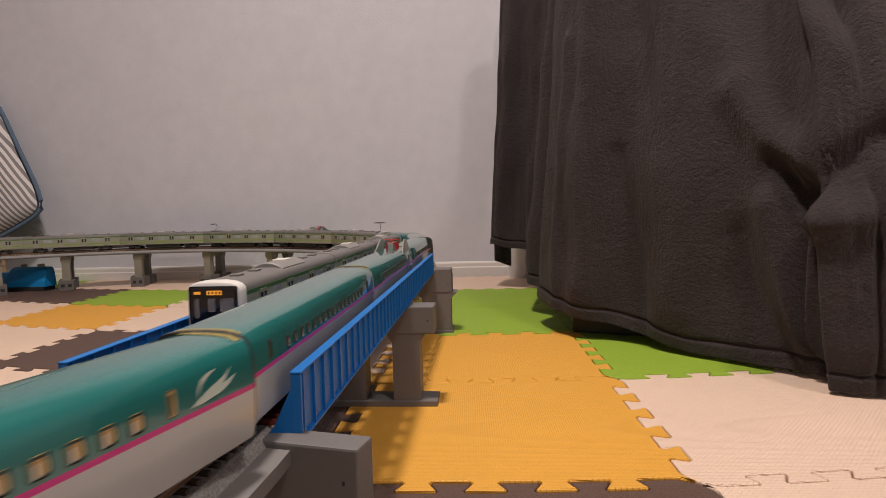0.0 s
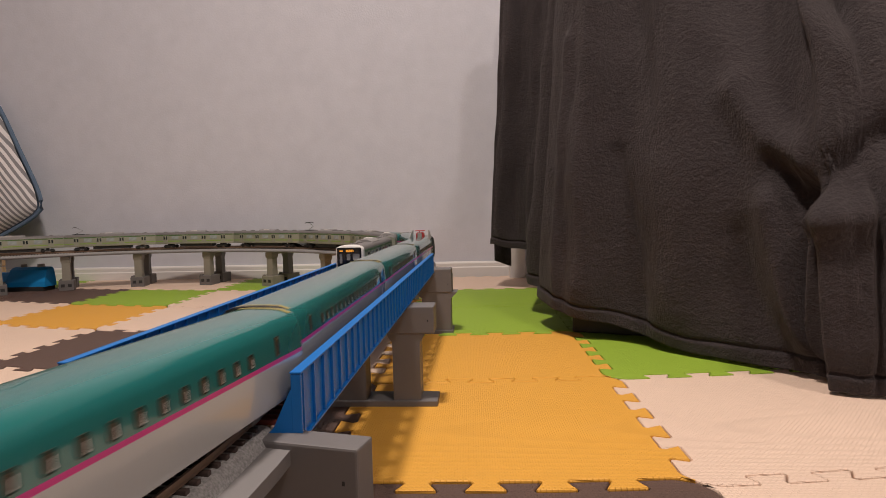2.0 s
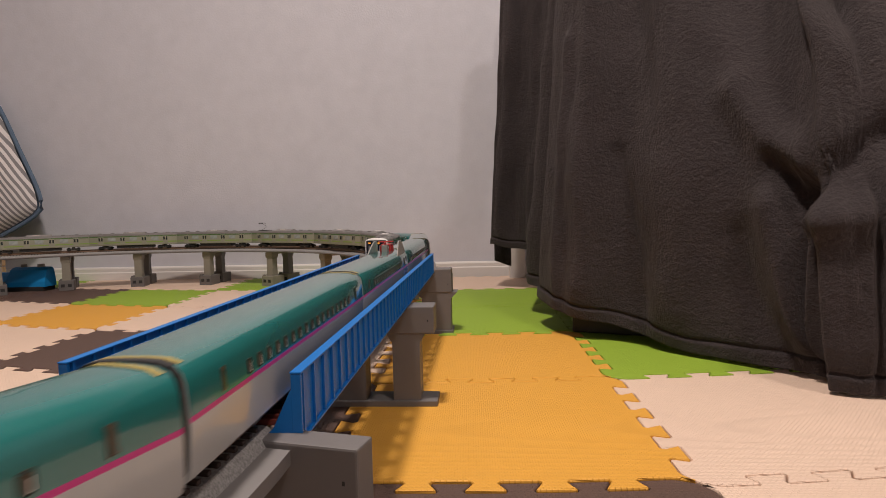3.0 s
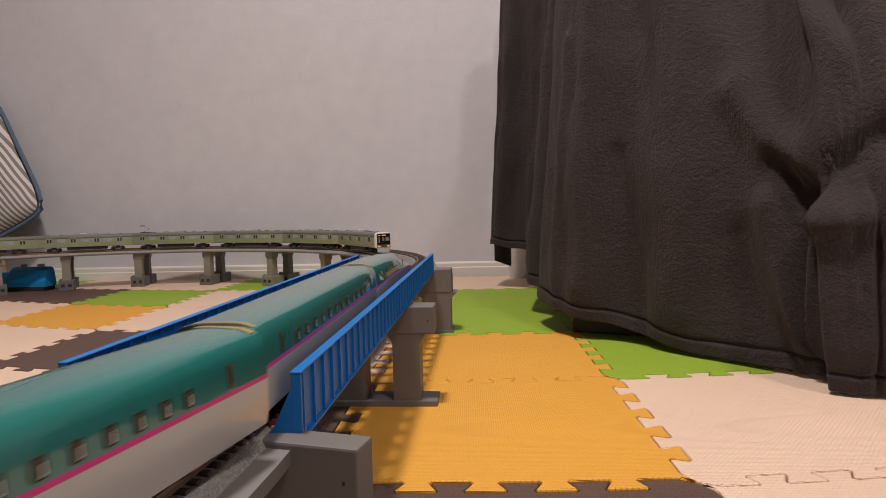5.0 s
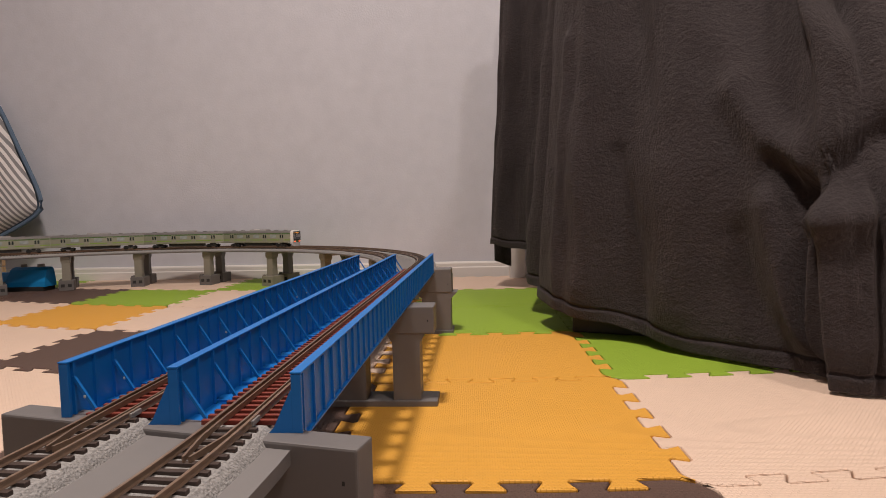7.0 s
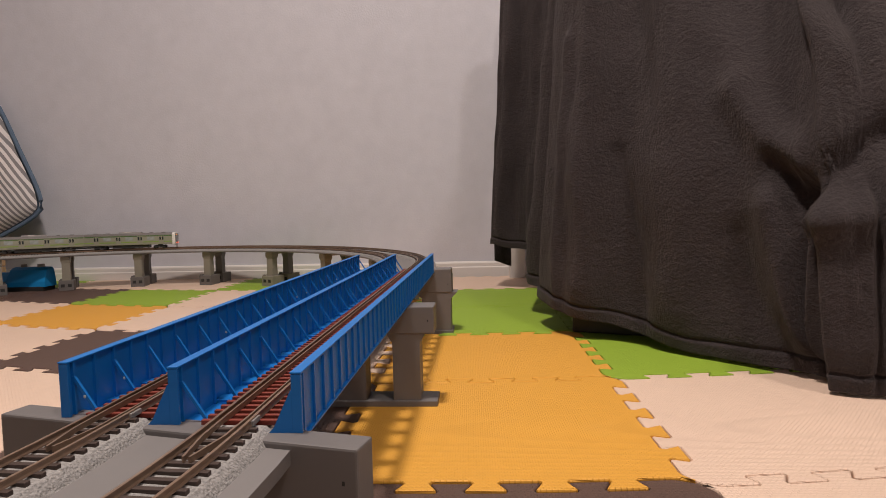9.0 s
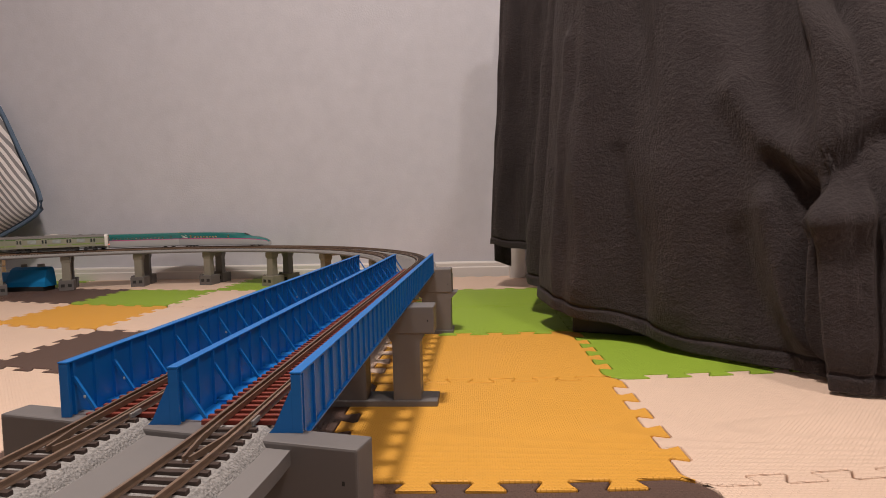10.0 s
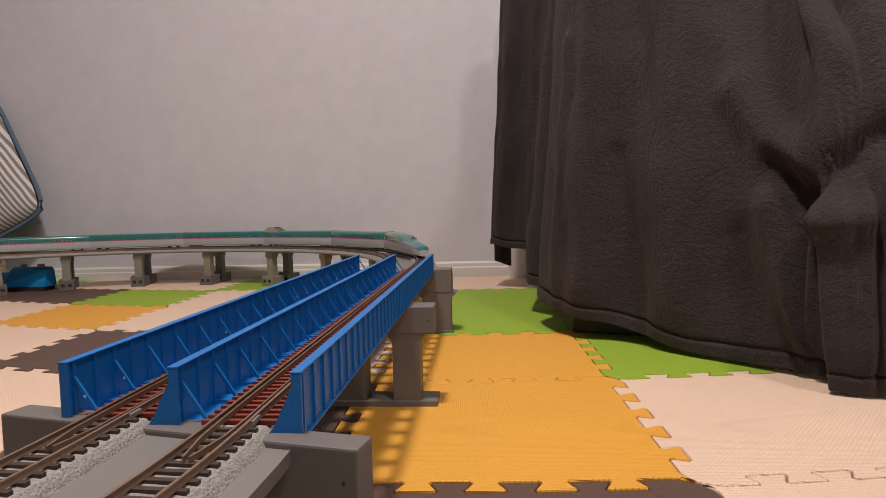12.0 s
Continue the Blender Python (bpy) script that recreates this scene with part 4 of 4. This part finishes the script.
def covered_table():
    """The table under the throw: top, a low black box and a pale leg show below the hem."""
    ob = empty("covered_table", label="low table hidden under a dark fleece blanket", category="table")
    bm = bmesh.new()
    plan = [(0.205, 1.74), (0.275, 1.34), (0.50, 1.16), (0.85, 1.10), (1.9, 1.10), (1.9, 1.74)]
    loft(bm, [[(x, y, z) for x, y in plan] for z in (TABLE_TOP - 0.03, TABLE_TOP + 0.004)])
    part("table_top", bm, M["wood"], ob)
    part("leg", boxed((0.118, 1.846, 0.0), (0.166, 1.900, TABLE_TOP - 0.03), bevel=0.003), M["white"], ob, "pale square leg")
    part("leg", boxed((1.75, 1.15, 0.0), (1.80, 1.20, TABLE_TOP - 0.03), bevel=0.003), M["white"], ob)
    part("leg", boxed((1.75, 1.60, 0.0), (1.80, 1.65, TABLE_TOP - 0.03), bevel=0.003), M["white"], ob)
    # plain black box that fills the dark gap below the hem
    store = part("dark_box", boxed((0.0, 0.0, 0.0), (0.42, 0.45, 0.16), bevel=0.004), M["dark"])
    store.matrix_world = Matrix.Translation((0.172, 1.022, 0.0012)) @ Matrix.Rotation(radians(-22), 4, "Z")
    tagged(store, "black box standing under the covered table", "box")


def striped_cushion():
    ob = empty("cushion", Matrix.Translation((-1.712, 1.915, 0.350)) @ Matrix.Rotation(radians(-8), 4, "X") @ Matrix.Rotation(radians(-27), 4, "Y"),
               label="striped grey and white cushion leaning on the wall", category="cushion")
    n, half = 40, 0.235

    def sheet(side, size, bulge):
        bm = bmesh.new()
        rows = []
        for i in range(n + 1):
            row = []
            for j in range(n + 1):
                a, b = 2 * i / n - 1, 2 * j / n - 1
                pull = 1 - 0.10 * (a * b) ** 4
                x, z = a * size * pull * (1 - 0.03 * (1 - b * b)), b * size * pull * (1 - 0.03 * (1 - a * a))
                d = bulge * ((1 - a ** 4) * (1 - b ** 4)) ** 0.6
                d += 0.006 * noise.noise(Vector((a * 3, b * 3, side * 5))) + 0.012 * noise.noise(Vector((a * 7, b * 2.0, 2))) * max(0, a) * (1 - abs(b))
                row.append(bm.verts.new((x, side * d, z)))
            rows.append(row)
        for p, q in zip(rows, rows[1:]):
            for j in range(n):
                bm.faces.new((p[j], q[j], q[j + 1], p[j + 1]))
        return bm

    m = material("striped_cotton", (0.6, 0.6, 0.6), 0.9, grain=0.1, scale=200, bump=0.2, bump_scale=500)
    nt = m.node_tree
    tc = nt.nodes["Texture Coordinate"]
    turn = nt.nodes.new("ShaderNodeMapping")
    turn.inputs["Rotation"].default_value = (0, radians(8), 0)
    w = nt.nodes.new("ShaderNodeTexWave")
    w.bands_direction = "X"
    w.inputs["Scale"].default_value, w.inputs["Distortion"].default_value = 21, 1.9
    w.inputs["Detail"].default_value, w.inputs["Detail Scale"].default_value = 1, 0.35
    ramp = nt.nodes.new("ShaderNodeValToRGB")
    ramp.color_ramp.elements[0].position, ramp.color_ramp.elements[1].position = 0.44, 0.56
    ramp.color_ramp.elements[0].color, ramp.color_ramp.elements[1].color = (0.23, 0.22, 0.225, 1), (0.70, 0.67, 0.66, 1)
    nt.links.new(tc.outputs["Object"], turn.inputs["Vector"])
    nt.links.new(turn.outputs["Vector"], w.inputs["Vector"])
    nt.links.new(w.outputs["Fac"], ramp.inputs["Fac"])
    nt.links.new(ramp.outputs["Color"], nt.nodes["Principled BSDF"].inputs["Base Color"])
    front = part("front_cover", sheet(-1, half, 0.055), m, ob, "grey and white striped front", smooth=True)
    part("back_cover", sheet(1, half * 1.025, 0.045), M["navy"], ob, "slate blue back", smooth=True)
    bm = bmesh.new()
    k = half * 1.04
    pts = []
    for a, b in ((-1, -1), (1, -1), (1, 1), (-1, 1)):
        c, d = {(-1, -1): (1, -1), (1, -1): (1, 1), (1, 1): (-1, 1), (-1, 1): (-1, -1)}[(a, b)]
        for i in range(12):
            t = i / 12
            x, z = a + (c - a) * t, b + (d - b) * t
            pin = 0.03 * (1 - (2 * t - 1) ** 2)
            pull = 1 - 0.10 * (x * z) ** 4
            pts.append((k * pull * x * (1 - (pin if a == c else 0)), 0.004, k * pull * z * (1 - (pin if b == d else 0))))
    pts.append(pts[0])
    tube(bm, pts, 0.007, 8)
    part("edge_piping", bm, M["navy"], ob, "slate blue edge roll", smooth=True)


def cardboard_box():
    ob = empty("cardboard_box", pose(-1.575, 1.800, 0), label="small pale brown cardboard box with dark drawn rings before the cushion", category="crate")
    for z in (0.0, 0.036, 0.072):
        for y in (-0.040, 0.030):
            part("board", boxed((-0.075, y, z + 0.001), (0.077, y + 0.010, z + 0.034), bevel=0.0015), M["wood"], ob)
        for x in (-0.075, 0.067):
            part("board", boxed((x, -0.0295, z + 0.001), (x + 0.010, 0.0295, z + 0.034), bevel=0.0015), M["wood"], ob)
    part("lid", boxed((-0.079, -0.044, 0.1065), (0.081, 0.044, 0.113), bevel=0.0015), M["wood"], ob)
    # raised rings stand in for the box's black line drawing
    for x in (0.005, 0.042):
        bm = bmesh.new()
        tube(bm, [(x + 0.014 * math.cos(a), -0.0415, 0.082 + 0.011 * math.sin(a)) for a in (2 * math.pi * i / 16 for i in range(17))], 0.0014, 6)
        part("drawn_ring", bm, M["dark"], ob, "dark ring standing in for a drawn line")


def control_box():
    """A blue plastic toy unit on a black base, with grey knobs."""
    ob = empty("toy_unit", pose(-1.385, 1.745, 0), label="blue plastic toy unit on a black base with grey knobs", category="toy")
    part("base", boxed((-0.16, -0.026, 0.0), (0.094, 0.030, 0.016), bevel=0.002), M["dark"], ob)
    bm = bmesh.new()
    for x0, x1, top in ((-0.158, -0.012, 0.058), (-0.022, 0.100, 0.074)):
        rings = [[(x0, -0.024, z), (x1, -0.024, z), (x1, 0.028, z), (x0, 0.028, z)] for z in (0.0155,)]
        rings += [[(x0 + d, -0.024 + e, z), (x1 - d, -0.024 + e, z), (x1 - d, 0.028 - d, z), (x0 + d, 0.028 - d, z)] for z, d, e in ((0.030, 0.0005, 0.0005), (top - 0.008, 0.003, 0.018), (top - 0.002, 0.006, 0.026), (top, 0.009, 0.030))]
        loft(bm, rings)
    part("housing", bm, M["toyblue"], ob, smooth=False)
    for x, z, r in ((-0.095, 0.058, 0.013), (0.012, 0.074, 0.009), (0.066, 0.074, 0.011)):
        bm = bmesh.new()
        bmesh.ops.create_cone(bm, cap_ends=True, segments=20, radius1=r, radius2=r * 0.85, depth=0.009, matrix=Matrix.Translation((x, 0.012, z + 0.004)))
        part("knob", bm, M["unit"], ob, "grey knob")
    bm = bmesh.new()
    tube(bm, [(-0.07, -0.005, 0.058), (-0.066, -0.006, 0.074)], 0.003)
    bmesh.ops.create_uvsphere(bm, u_segments=12, v_segments=8, radius=0.008, matrix=Matrix.Translation((-0.066, -0.006, 0.078)))
    part("lever", bm, M["dark"], ob, "black lever", smooth=True)


# ---------------------------------------------------------------- motion


def bullet_at(t):
    """Where the coupling before the bullet train's last car is; the train runs against the loop's sense."""
    keys = ((0.0, 2.489), (1.5, 1.898), (3.0, 1.307), (5.0, 0.518), (5.8, 0.203), (6.6, -0.094), (7.3, -0.390), (8.7, -1.400), (9.5, -1.763), (10.5, -2.197), (11.0, -2.412), (12.0, -2.846))
    return blend(keys, t)


def commuter_at(t):
    """Where the commuter train's tail is."""
    keys = ((0.0, 0.378), (1.5, 0.690), (5.0, 1.375), (6.5, 1.745), (7.2, 1.898), (8.8, 2.240), (9.5, 2.385), (10.5, 2.579), (11.0, 2.673), (12.0, 2.865))
    return blend(keys, t)


def blend(keys, t):
    """Smooth curve through the keys."""
    ts, xs = [k[0] for k in keys], [k[1] for k in keys]
    v = [(xs[min(i + 1, len(xs) - 1)] - xs[max(i - 1, 0)]) / (ts[min(i + 1, len(ts) - 1)] - ts[max(i - 1, 0)]) for i in range(len(ts))]
    for i in range(len(ts) - 1):
        if t <= ts[i + 1]:
            h = ts[i + 1] - ts[i]
            u = (t - ts[i]) / h
            return (2 * u ** 3 - 3 * u * u + 1) * xs[i] + (u ** 3 - 2 * u * u + u) * h * v[i] + (3 * u * u - 2 * u ** 3) * xs[i + 1] + (u ** 3 - u * u) * h * v[i + 1]
    return xs[-1]


def car_pose(off, s, gap, backwards):
    """A car stands with its two bogies on the track."""
    a, _ = on_loop(off, s - gap)
    b, _ = on_loop(off, s + gap)
    d = (a - b) if backwards else (b - a)
    mid = (a + b) / 2
    heading = math.atan2(-d.x, d.y)
    tilt = math.atan2(d.z, math.hypot(d.x, d.y))
    return Matrix.Translation(mid) @ Matrix.Rotation(heading, 4, "Z") @ Matrix.Rotation(tilt, 4, "X")


def motions():
    step = 0.2
    times = [i * step for i in range(61)]
    for i, car in enumerate(TRAINS["bullet"]):
        d = END_CAR / 2 if i == 9 else -(8.5 - i) * BULLET_PITCH if i else -8 * BULLET_PITCH - END_CAR / 2
        walk(car, [(t, car_pose(OUTER, bullet_at(t) + d, 0.120 if i in (0, 9) else 0.105, i == 0)) for t in times])
    for i, car in enumerate(TRAINS["commuter"]):
        d = (i + 0.5) * COMMUTER_PITCH
        walk(car, [(t, car_pose(INNER, commuter_at(t) + d, 0.085, i == 10)) for t in times])


room()
mats()
girder_bridge(BRIDGE[0], JOINT, True)
girder_bridge(JOINT, BRIDGE[1], False)
piers()
railway()
check_rail_ends()
TRAINS = trains()
blanket()
covered_table()
striped_cushion()
cardboard_box()
control_box()

motions()
